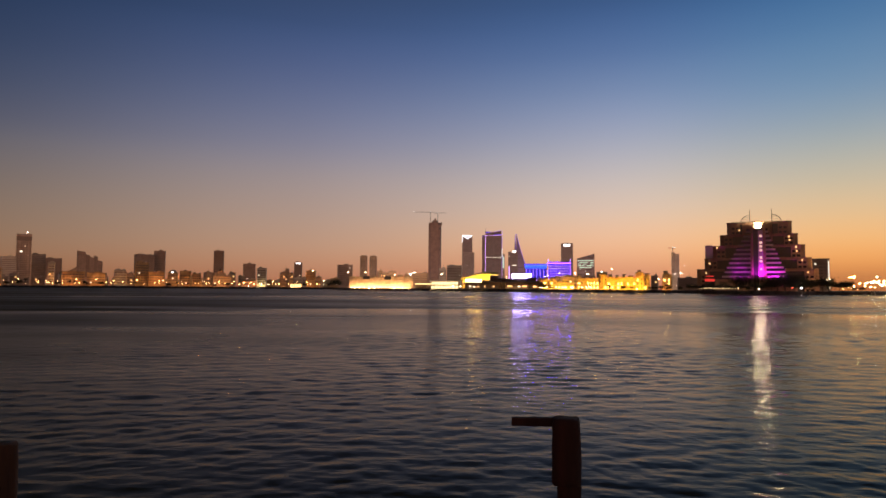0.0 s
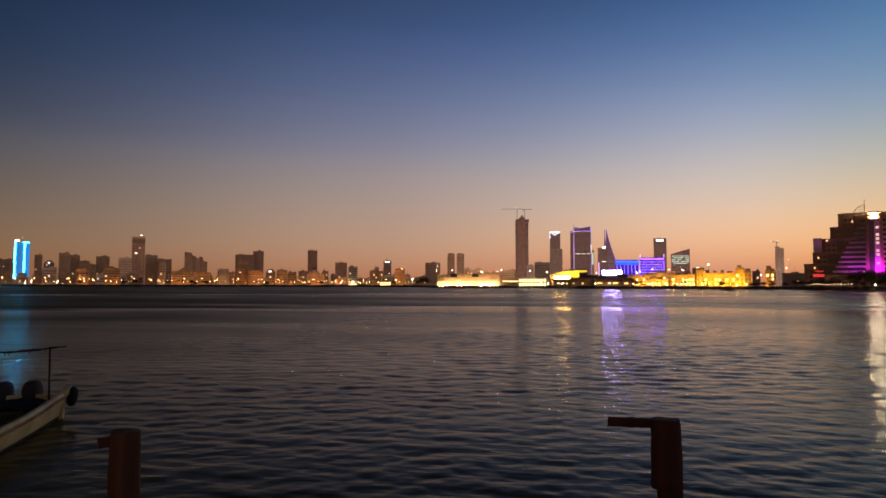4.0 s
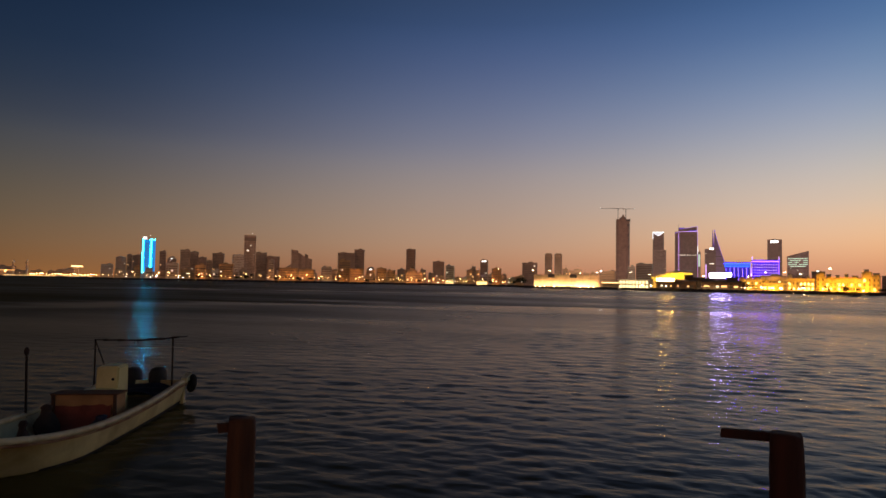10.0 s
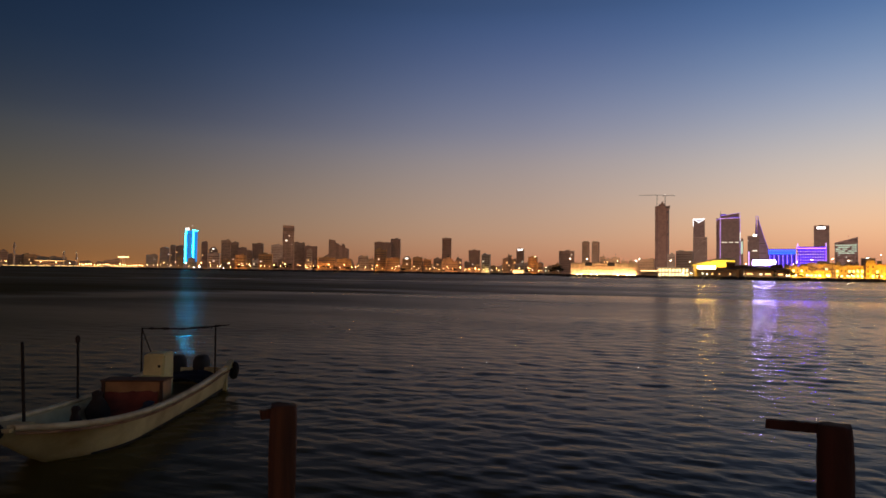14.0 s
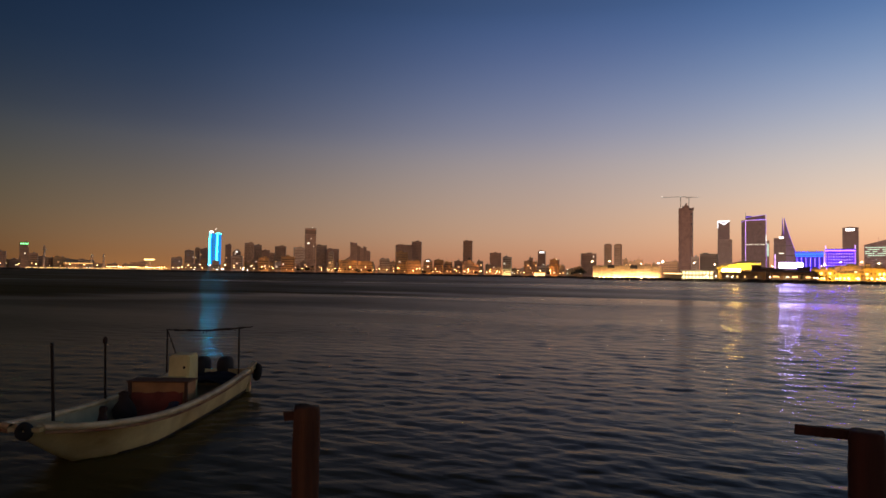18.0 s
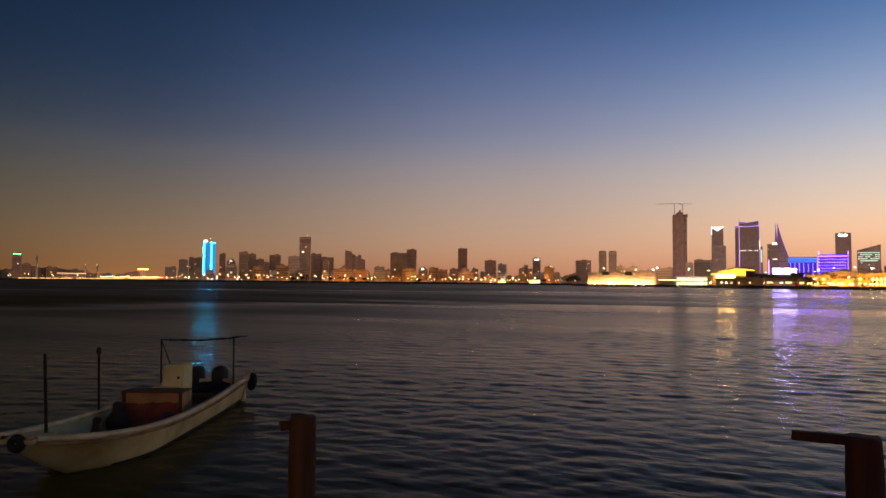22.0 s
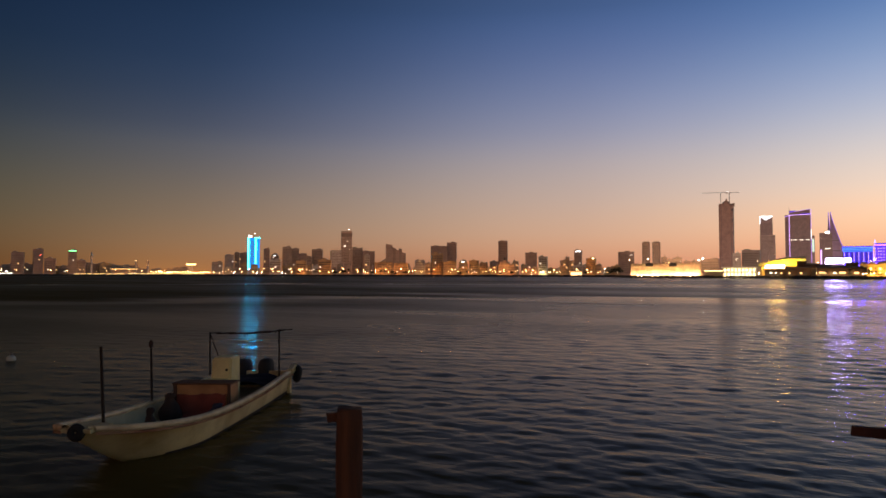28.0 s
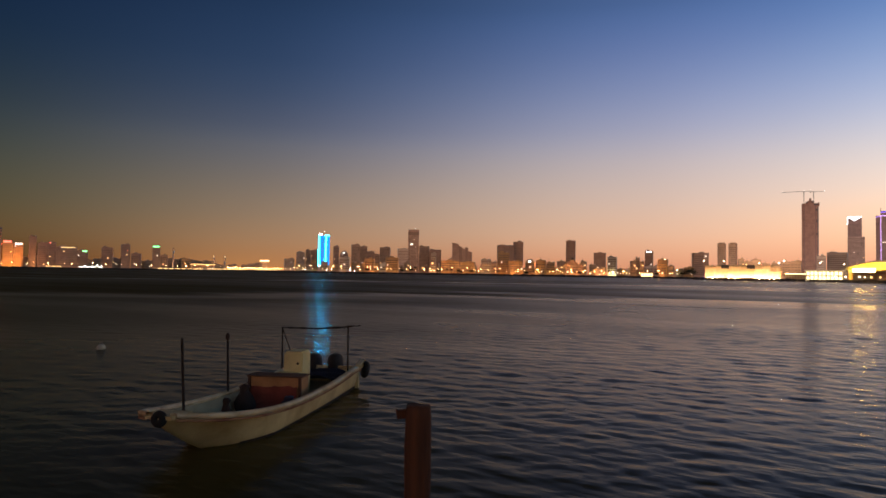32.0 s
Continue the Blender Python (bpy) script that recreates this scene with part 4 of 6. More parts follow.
# two hotels hung with violet lights
def violet_hotel(az, d, w, h, columns, rows, edge, wash, bulbs):
    b = root("violet_lit_hotel", az, d, "waterfront hotel hung with violet light bars", "hotel", 1.8, 0, "violet hotels")
    t = h - 1.8
    part("wall", boxes((-w / 2, w / 2, 0, 18, -1, t - 1.2)), DARK, b)
    part("parapet", parapet(w, 18, t - 1.2), DARK, b)
    part("cornice_light", boxes((-w / 2, w / 2, -0.7, -0.2, t - 2.9, t - 2.1)), edge, b, "bright cornice light")
    part("glazing_panel", boxes((-w / 2 + 0.6, w / 2 - 0.6, -0.12, -0.01, 8, t - 5)), wash, b, "glazing washed by violet light")
    for i in range(columns):
        x = -w / 2 + 1 + i * (w - 2) / (columns - 1)
        if bulbs:
            for k in range(rows):
                z = 9 + k * (t - 16) / (rows - 1)
                part("light_bulb", boxes((x - 0.6, x + 0.6, -0.6, -0.16, z - 0.55, z + 0.55)), LED_INDIGO if (i < 6 and k < 6) else LED_LILAC, b, "facade light point")
        else:
            part("pilaster", boxes((x - 0.5, x + 0.5, -0.6, -0.13, 2, t - 8)), DARK, b)
            part("light_bar", boxes((x + 1.1, x + 1.6, -0.5, -0.16, 6, t - 9)), LED_INDIGO, b, "indigo light bar")
    if bulbs:
        for x in (-w / 2 + 0.4, w / 2 - 0.4):
            part("finial", boxes((x - 0.5, x + 0.5, 0.2, 1.2, t - 0.1, t + 5)), LED_LILAC, b, "lit corner finial")
        part("light_bar", boxes((w / 2 - 1.2, w / 2 - 0.1, -0.8, -0.62, 2, t - 4)), LED_VIOLET, b, "violet light bar")
    else:
        for z in (t - 7.6, t - 5.2):
            part("light_bar", boxes((-w / 2, w / 2, -0.75, -0.2, z, z + 0.9)), LED_AZURE, b, "azure light bar")
        part("light_wash", boxes((-w / 2 + 1, w / 2 - 1, -0.4, -0.14, 4, 9)), LED_VIOLET, b, "violet lit ground floor")
    return b


LED_AZURE = lamp_mat("led_bar_azure", (0.03, 0.16, 1.0), 4.0)
LED_VIOLET_WASH = lamp_mat("led_wash_violet", (0.16, 0.04, 0.8), 0.95)
CORNICE_BLUE = lamp_mat("cornice_indigo_bright", (0.002, 0.008, 1.0), 80.0)
CORNICE_LILAC = lamp_mat("cornice_lilac_bright", (0.03, 0.008, 1.0), 130.0)
violet_hotel(8.3, 1100, 37.0, 45.0, 7, 1, CORNICE_BLUE, LED_INDIGO_DIM, False)
violet_hotel(10.35, 1050, 36.0, 46.5, 12, 8, CORNICE_LILAC, LED_VIOLET_WASH, True)


def sloping_office(az, d, w, h):
    b = root("sloping_office", az, d, "glass office block with a sloping roof and green-white lit floors", "tower", 1.8, 0)
    t = h - 1.8
    part("wall", prism(((-w / 2, 0), (w / 2, 0), (w / 2, 24), (-w / 2, 24)), -1, (t - 5, t + 7, t + 7, t - 5)), DARK, b)
    for k in range(5):
        for i in range(9):
            if rng.random() < 0.85:
                x = -w * 0.46 + i * w * 0.102
                z = t - 11 - 4.2 * k
                part("lit_window", boxes((x, x + w * 0.097, -0.3, -0.05, z, z + 1.7)), WINDOW_GREEN, b, "green-white lit office")
    storeys(b, w - 1, 22, 3, t - 26, 4.0, 4.4, 5, (0, -0.02), WINDOW_GREEN)
    bm = bmesh.new()
    rod(bm, (w * 0.1, 4, t - 1), (w * 0.1, 4, t + 12), 0.2, 0.1, 6)
    part("aerial", bm, STEEL, b)


sloping_office(12.62, 1600, 42.0, 82.0)

# ---- the floodlit shore ----
def fort_wall(az, d, w, h):
    b = root("floodlit_wall", az, d, "long sandstone museum wall lit from its foot", "wall", 1.8, 0, "floodlit walls")
    t = h - 1.8
    part("wall", boxes((-w / 2, w / 2, 0, 8, -1, t - 0.8)), SAND, b)
    part("coping", boxes((-w / 2 - 0.2, w / 2 + 0.2, -0.25, 8.2, t - 0.8, t)), SAND, b)
    r = random.Random(int(-az * 100))
    x = -w / 2 + r.uniform(0.3, 1.5)
    while x < w / 2 - 2.5:
        rw, rh = r.uniform(1.6, 4.0), r.uniform(0.5, 1.5)
        part("merlon", boxes((x, min(x + rw, w / 2 - 0.2), 0.3, r.uniform(3, 7), t, t + rh)), SAND, b)
        x += rw + r.uniform(0.8, 4.0)
    k = max(2, int(w / 7))
    for i in range(k + 1):
        x = -w / 2 + 0.6 + i * (w - 1.2) / k
        part("buttress", boxes((x - 0.5, x + 0.5, -0.5, 0, -1, t - 1.5)), SAND, b)
    for i in range(k * 2):
        x = -w / 2 + (i + 0.5) * w / (k * 2)
        part("ground_flood", boxes((x - 0.35, x + 0.35, -4.2, -3.6, 0, 0.55)), FLOOD_WARM, b, "floodlight at the wall's foot")


FLOOD_WARM = lamp_mat("warm_flood_lamp", (1.0, 0.7, 0.3), 120.0)
fort_wall(-7.62, 650, 16.3, 13.4)
fort_wall(-5.89, 650, 20.4, 13.6)
fort_wall(-3.78, 650, 24.4, 13.6)


def gate_house(az, d, w, h):
    b = root("gate_house", az, d, "small sandstone gate house with a dark overhanging roof between lit walls", "building", 1.8, 0, "gate houses")
    part("wall", boxes((-w / 2, w / 2, -0.9, 9, -1, h - 4.6)), SAND, b)
    part("roof", boxes((-w / 2 - 1.1, w / 2 + 1.1, -3.4, 9.6, h - 4.6, h - 1.8), (-w / 2 - 0.5, w / 2 + 0.5, -2.6, 9.0, h - 1.8, h - 1.2)), ROOF, b)
    part("door", boxes((-w * 0.2, w * 0.2, -1.0, -0.9, -0.2, 3.4)), GLASS, b)


gate_house(-6.82, 650, 4.6, 13.7)
gate_house(-4.92, 650, 4.6, 13.7)


def pavilion(az, d, w, h):
    b = root("colonnade_pavilion", az, d, "low white colonnaded pavilion lit from inside", "building", 1.8, 0)
    t = h - 1.8
    part("back_wall", boxes((-w / 2, w / 2, 5, 9, -1, t - 1)), PALE, b)
    part("roof", boxes((-w / 2 - 0.8, w / 2 + 0.8, -0.8, 9.5, t - 1, t)), PALE, b)
    part("floor_slab", boxes((-w / 2, w / 2, 0, 5, t * 0.42, t * 0.42 + 0.4)), PALE, b)
    for i in range(10):
        x = -w / 2 + 0.5 + i * (w - 1) / 9
        part("column", boxes((x - 0.3, x + 0.3, 0, 0.6, -1, t - 1)), PALE, b)
        if i < 9:
            for z in (0.6, t * 0.55):
                part("lit_window", boxes((x + 0.7, x + (w - 1) / 9 - 0.7, 4.85, 4.97, z, z + t * 0.26)), WINDOW_PAV, b, "warm lit glazing")


WINDOW_PAV = lamp_mat("pavilion_glow", (1.0, 0.72, 0.36), 5.0)
pavilion(0.17, 600, 26.5, 9.7)


def shell_hall(az, d, w, h):
    """A low hall under one long curved shell roof, floodlit yellow."""
    b = root("shell_hall", az, d, "concert hall under a floodlit yellow curved shell roof", "hall", 1.8, 0)
    t = h - 1.8
    part("wall", boxes((-w * 0.46, w * 0.5, 4, 30, -1, t * 0.55)), DARK, b)
    bm = bmesh.new()
    rows = []
    for i in range(17):
        f = i / 16
        z = t * (0.56 + 0.44 * math.sin(min(1.0, f * 1.35) * math.pi / 2))
        x = -w * 0.5 + w * f
        rows.append([bm.verts.new(c) for c in ((x, 1.0, t * 0.55), (x, 2.6, t * 0.3 + z * 0.6), (x, 9, z), (x, 30, z * 0.95), (x, 32, t * 0.5))])
    for p0, p1 in zip(rows, rows[1:]):
        for j in range(4):
            bm.faces.new((p0[j], p1[j], p1[j + 1], p0[j + 1]))
    bm.faces.new(rows[0])
    bm.faces.new(rows[-1][::-1])
    part("roof_shell", bm, YELLOW_ROOF, b, "yellow lit curved roof shell", smooth=False)
    part("lit_window", boxes((-w * 0.36, w * 0.06, 0.3, 0.7, t * 0.42, t * 0.57)), WINDOW_HALL, b, "bright yellow lit clerestory")
    for i in range(7):
        x = -w * 0.42 + i * w * 0.13
        part("column", boxes((x - 0.4, x + 0.4, 1.4, 2.2, -1, t * 0.5)), PALE, b)


WINDOW_HALL = lamp_mat("hall_clerestory_glow", (1.0, 0.5, 0.12), 60.0)
shell_hall(3.25, 680, 39.6, 20.2)


def lit_canopy(az, d, w, h):
    b = root("lit_canopy", az, d, "long flat canopy glowing lilac white", "canopy", 1.8, 0)
    part("roof", boxes((-w / 2, w / 2, 0, 9, h - 2.4, h - 1.8)), PALE, b)
    part("light_panel", boxes((-w / 2, w / 2, -0.5, -0.05, h - 7.2, h - 2.7)), CANOPY_GLOW, b, "lilac white light panel")
    for i in range(6):
        x = -w / 2 + 0.8 + i * (w - 1.6) / 5
        part("post", boxes((x - 0.25, x + 0.25, 0.5, 1.0, -1, h - 2.4)), STEEL, b)


CANOPY_GLOW = lamp_mat("canopy_glow", (0.38, 0.3, 1.0), 66.0)
lit_canopy(7.03, 650, 18.8, 18.4)


def harbour_shed(az, d, w, h, lit):
    b = root("harbour_shed", az, d, "low dark harbour building with a few lit openings", "building", 1.8, 0, "harbour sheds")
    t = h - 1.8
    part("wall", boxes((-w / 2, w / 2, 0, 10, -1, t - 0.5)), DARK_SHED, b)
    part("roof", prism(((-w / 2 - 0.5, -0.6), (w / 2 + 0.5, -0.6), (w / 2 + 0.5, 10.5), (-w / 2 - 0.5, 10.5)), t - 0.5, (t - 0.2, t - 0.2, t + 0.6, t + 0.6)), ROOF, b)
    for x, z, lw, m in lit:
        part("lit_window", boxes((x - lw / 2, x + lw / 2, -0.25, -0.05, z, z + 1.3)), m, b, "lit opening")
    for i in range(int(w / 4)):
        x = -w / 2 + 2 + i * 4
        part("shutter", boxes((x - 1.3, x + 1.3, -0.12, 0, -0.2, t * 0.5)), ROOF, b)


DARK_SHED = mat("dark_brown_shed_wall", (0.13, 0.085, 0.06), 0.85, size=4)
harbour_shed(2.75, 584, 15.0, 7.6, ((-3, 2.2, 1.6, WINDOW_WHITE), (4.5, 2.0, 1.2, WINDOW_WARM)))
harbour_shed(4.35, 580, 18.0, 9.2, ((-5, 2.2, 2.0, WINDOW_WHITE), (2, 2.0, 1.4, WINDOW_WARM)))
harbour_shed(7.1, 574, 30.0, 9.2, ((-11, 2.4, 4.5, WINDOW_WARM), (-3, 2.2, 2.0, WINDOW_WHITE), (2, 2.4, 4.0, WINDOW_WARM), (11, 2.2, 3.0, WINDOW_WARM)))


def lit_arcade(az, d, w, h):
    b = root("lit_arcade", az, d, "long low arcade with a lit roof edge beside the pavilion", "arcade", 1.8, 0)
    t = h - 1.8
    part("back_wall", boxes((-w / 2, w / 2, 3, 7, -1, t - 0.6)), SAND, b)
    part("roof", boxes((-w / 2 - 0.3, w / 2 + 0.3, -0.6, 7.4, t - 0.6, t)), PALE, b)
    part("light_strip", boxes((-w / 2, w / 2, -0.8, -0.62, t - 0.9, t - 0.1)), WARM_GLOW, b, "warm strip of roof edge lights")
    for i in range(8):
        x = -w / 2 + 0.4 + i * (w - 0.8) / 7
        part("column", boxes((x - 0.25, x + 0.25, 0, 0.5, -1, t - 0.6)), PALE, b)


lit_arcade(-1.75, 640, 16.0, 7.2)
for az, d, w, h in ((4.6, 596, 7.0, 14.2), (5.35, 592, 10.0, 12.0), (6.15, 586, 8.0, 11.0), (3.9, 578, 6.0, 7.0), (7.9, 590, 9.0, 12.6), (8.55, 584, 6.5, 8.6)):
    harbour_shed(az, d, w, h, ((-w * 0.25, 2.0, 1.0, WINDOW_WARM),) if d < 589 else ())


PALACE_GLOW = lamp_mat("palace_window_light", (1.0, 0.62, 0.16), 16.0)


def palace_block(az, d, w, h, lit):
    b = root("palace_block", az, d, "floodlit golden waterfront block with arched windows", "building", 1.8, 0, "golden waterfront blocks")
    t = h - 1.8
    part("wall", boxes((-w / 2, w / 2, 0, 14, -1, t - 0.9)), SAND, b)
    part("parapet", parapet(w, 14, t - 0.9, h=0.9), SAND, b)
    part("string_course", boxes((-w / 2 - 0.1, w / 2 + 0.1, -0.25, 0, t * 0.5, t * 0.5 + 0.4)), SAND, b)
    r = random.Random(int(az * 100))
    x = -w / 2 + r.uniform(0.5, 2.0)
    while x < w / 2 - 3.5:
        rw, rh, ry = r.uniform(2.2, 4.6), r.uniform(1.2, 3.2), r.uniform(1.0, 5.0)
        part("roof_pavilion", boxes((x, min(x + rw, w / 2 - 0.4), ry, ry + 4.5, t - 0.9, t + rh)), SAND, b)
        part("roof_slab", boxes((x - 0.25, min(x + rw, w / 2 - 0.4) + 0.25, ry - 0.3, ry + 4.8, t + rh, t + rh + 0.3)), ROOF, b)
        x += rw + r.uniform(1.0, 5.0)
    k = max(2, int(w / 2.6))
    for z in [1.6 + 3.6 * j for j in range(max(1, int((t - 2) / 3.6)))]:
        for i in range(k):
            x = -w / 2 + (i + 0.5) * w / k
            on = rng.random() < lit
            win = part("lit_window" if on else "window", prism(((x - 0.55, -0.16), (x + 0.55, -0.16), (x + 0.55, 0.05), (x - 0.55, 0.05)), z, z + 1.7), PALACE_GLOW if on else GLASS, b, "window with its room light on" if on else "")
            part("arch", lathe(((0.55, -0.1), (0.55, 0.08)), 10), GLASS, win).matrix_basis = pose(x, -0.07, z + 1.7, 90, 0, 0)
    return b


palace_block(9.24, 600, 18.1, 11.9, 0.5)
palace_block(10.9, 598, 15.0, 8.2, 0.6)
palace_block(12.82, 600, 19.2, 12.6, 0.5)
palace_block(14.14, 600, 6.2, 16.7, 0.1)
palace_block(15.62, 604, 25.0, 13.7, 0.55)
palace_block(17.13, 600, 6.8, 18.2, 0.1)
palace_block(17.71, 606, 5.4, 15.3, 0.2)
palace_block(19.33, 600, 7.6, 16.2, 0.3)

# the pale towers still going up beyond the bay
far_site = building(19.87, 2000, 11.0, 112, "concrete", 2, 0, 0, "unfinished_tower", "pale unfinished tower shaft under a small crane")
crane(far_site, -1, 5, 109, 14, -14, 5)
building(20.19, 2000, 11.0, 108, "concrete", 3, 0, 0, "unfinished_tower", "pale unfinished tower shaft with site lamps")


# ---- the stepped hotel on the point ----
TERRACE_LAMP = lamp_mat("terrace_lamp_glass", (1.0, 0.74, 0.36), 9.0)
def hotel(az, d):
    b = root("stepped_hotel", az, d, "brown stepped hotel with a violet lit shaft and two masts", "hotel", 1.8, 0)
    tiers = ((-43.4, 40.1, 16.5, 0.0), (-37.9, 35.7, 25.0, 1.8), (-32.0, 31.9, 34.8, 3.6), (-26.6, 27.4, 43.4, 5.4), (-21.5, 23.6, 53.2, 7.2))
    low = -1.0
    for x0, x1, z, y in tiers:
        c = 3.0
        part("wall", prism(((x0, y + c), (x0 + c, y), (x1 - c, y), (x1, y + c), (x1, 34 - y * 0.5), (x0, 34 - y * 0.5)), low, z), HOTEL_STONE, b, "stepped block of brown stone")
        o = 0.2
        part("parapet", prism(((x0 - o, y + c - o), (x0 + c - o, y - o), (x1 - c + o, y - o), (x1 + o, y + c - o), (x1 + o, 34 - y * 0.5), (x0 - o, 34 - y * 0.5)), z, z + 0.7), HOTEL_STONE, b)
        for side in (-1, 1):
            edge = x0 if side < 0 else x1
            xa, xb = sorted((edge - side * 9.5, side * max(10.5, abs(edge) - 26)))
            part("glazed_bay", boxes((xa, xb, y - 0.14, y + 0.1, low + 1.0, z - 1.2)), HOTEL_GLASS, b, "dark glazed bay")
            part("roof_band", boxes((xa - 1.2, xb + 1.2, y - 1.3, y + 0.3, z - 0.9, z - 0.1)), HOTEL_STONE, b, "projecting roof band")
        k = int((z - low - 1.5) / 3.3)
        for j in range(k):
            zz = low + 1.3 + j * 3.3
            for side in (-1, 1):
                edge = x0 if side < 0 else x1
                for i in range(3):
                    xa = edge - side * (c + 0.6 + i * 3.1)
                    if abs(xa) > 12:
                        part("window", boxes((min(xa, xa - side * 2.1), max(xa, xa - side * 2.1), y - 0.12, y + 0.1, zz, zz + 1.7)), HOTEL_GLASS, b)
        low = z
    # the two fans of terraces, each floor shorter than the one below
    for i in range(11):
        z = 10.6 + i * 3.45
        f = i / 10
        for s, far_end, near_end in ((-1, 25.0 - 17.0 * f, 4.8), (1, 19.5 - 12.5 * f, 5.4)):
            y = -4.5 + 9.5 * f
            x0, x1 = sorted((s * near_end, s * max(far_end, near_end + 2.2)))
            part("terrace", boxes((x0, x1, y, y + 9.0 - 6 * f, z, z + 1.35)), HOTEL_BAND, b, "pale terrace band")
            part("terrace_glazing", boxes((x0 + 0.3, x1 - 0.3, y + 1.3, y + 8.5 - 6 * f, z + 1.35, z + 3.45)), HOTEL_GLASS, b, "dark terrace glazing")
    # dusk light on this block is put into its pale surface
    part("side_block", boxes((-37.2, -31.8, 2.6, 12, 26.0, 36.0)), PALE, b, "side block paled as if lit by dusk")
    part("podium", boxes((-30, 26, -5.5, 0.2, -1, 9.2)), HOTEL_STONE, b)
    # the lift shaft with its column of lit windows and the white lantern on top
    part("shaft_side", boxes((-4.6, -3.0, -6.0, 9, -1, 51.5)), HOTEL_STONE, b)
    part("shaft_side", boxes((3.6, 5.2, -6.0, 9, -1, 51.5)), HOTEL_STONE, b)
    part("shaft_glass", boxes((0.4, 3.6, -5.2, 8, -1, 46.5)), SHAFT, b, "magenta lit glass shaft")
    # left half looks unlit through its dark surface; the floods reach it too
    part("shaft_pier", boxes((-3.0, 0.4, -5.5, 8, -1, 46.8)), HOTEL_GLASS, b, "unlit half of the shaft, done in dark glass")
    for z in (16.0, 22.0, 24.8, 30.2, 33.2, 36.0, 41.0):
        part("lit_window", boxes((1.3, 3.0, -5.45, -5.25, z, z + 1.6)), WINDOW_SHAFT, b, "lit lift lobby window")
    part("lantern", boxes((-1.2, 2.4, -5.4, 0, 48.0, 52.0)), LANTERN, b, "bright white lantern")
    part("lantern_cap", boxes((-3.2, 4.0, -5.9, 3, 52.0, 53.0), (-3.2, 4.0, -5.9, 3, 47.0, 48.0)), HOTEL_STONE, b)
    # masts with curved sail frames
    for x, s, h in ((-5.0, -1, 63.5), (10.2, 1, 63.8)):
        bm = bmesh.new()
        rod(bm, (x, 9, 53), (x, 9, h), 0.28, 0.16, 8)
        m = part("roof_mast", bm, STEEL, b, "thin roof mast")
        bm = bmesh.new()
        pts = [(x + s * 6.6 * math.sin(a), 9, 53.2 + 6.0 * math.cos(a)) for a in [math.pi / 2 * i / 10 for i in range(11)]]
        for p0, p1 in zip(pts, pts[1:]):
            rod(bm, p0, p1, 0.2, 0.2, 6)
        for k in range(1, 4):
            z = 53.2 + 1.5 * k
            rod(bm, (x, 9, z), (x + s * 6.6 * math.sqrt(max(0, 1 - (1.5 * k / 6.0) ** 2)), 9, z), 0.13, 0.13, 6)
        part("sail_frame", bm, STEEL, m, "curved steel sail frame")
    for x, y, z in ((21.4, 5.2, 41), (21.8, 5.2, 38.5), (25.8, 3.4, 33.0), (26.2, 3.4, 30.0), (29.5, 1.6, 23.0), (-28.5, 3.4, 33.5), (-20.5, 5.2, 34.0), (-34.0, 1.6, 21.0), (-36.5, -0.2, 13.5), (33.0, -0.2, 14.0), (-12.5, 6.9, 47.0), (-12.0, 6.9, 41.0)):
        part("lit_window", boxes((x - 0.5, x + 0.5, y - 0.25, y - 0.1, z, z + 1.2)), WINDOW_WARM, b, "guest room with its light on")
    part("entrance_sign", boxes((-37.5, -30.5, -0.6, -0.15, 7.6, 9.6)), SIGN_RED_DIM, b, "red lit sign")
    part("entrance_sign", boxes((-36.5, -31.0, -0.6, -0.15, 11.4, 12.0)), SIGN_RED_DIM, b, "red lit sign")
    for i in range(14):
        x = -41 + i * 2.1
        part("terrace_lamp", lathe(((0.12, 2.0), (0.3, 2.2), (0.3, 2.6), (0.1, 2.8)), 8, None, (x, -9 - (i % 3))), TERRACE_LAMP, b, "terrace lamp")
        part("lamp_stem", lathe(((0.06, -0.6), (0.06, 2.0)), 6, None, (x, -9 - (i % 3))), STEEL, b)
    return b


HOTEL_GLASS = mat("dark_hotel_glass", (0.025, 0.022, 0.028), 0.2, size=4, stain=0.1, spread=0.3)
SHAFT = mat("shaft_glass_grey", (0.5, 0.34, 0.5), 0.35, size=4)
WINDOW_SHAFT = lamp_mat("lift_lobby_window", (1.0, 0.62, 0.5), 1.6)
LANTERN = lamp_mat("rooftop_lantern", (1.0, 0.8, 0.46), 120.0)
SIGN_RED_DIM = lamp_mat("lit_sign_dim_red", (1.0, 0.06, 0.05), 1.1)
hotel(26.29, 540)
site_lamps = bpy.data.lights.new("site_flood_row", "AREA")
site_lamps.shape, site_lamps.size, site_lamps.size_y, site_lamps.energy, site_lamps.color = "RECTANGLE", 14, 3, 5500, (1.0, 0.5, 0.2)
new("site_flood_row", site_lamps).matrix_basis = look(polar(32.4, 518, 11), polar(28.0, 545, 28))
side_tower = building(30.65, 800, 16.3, 37.5, "tan", 1, 0, 0)
part("light_line", boxes((6.9, 7.6, -0.5, -0.1, 3, 33)), WINDOW_WHITE, side_tower, "white vertical light line")


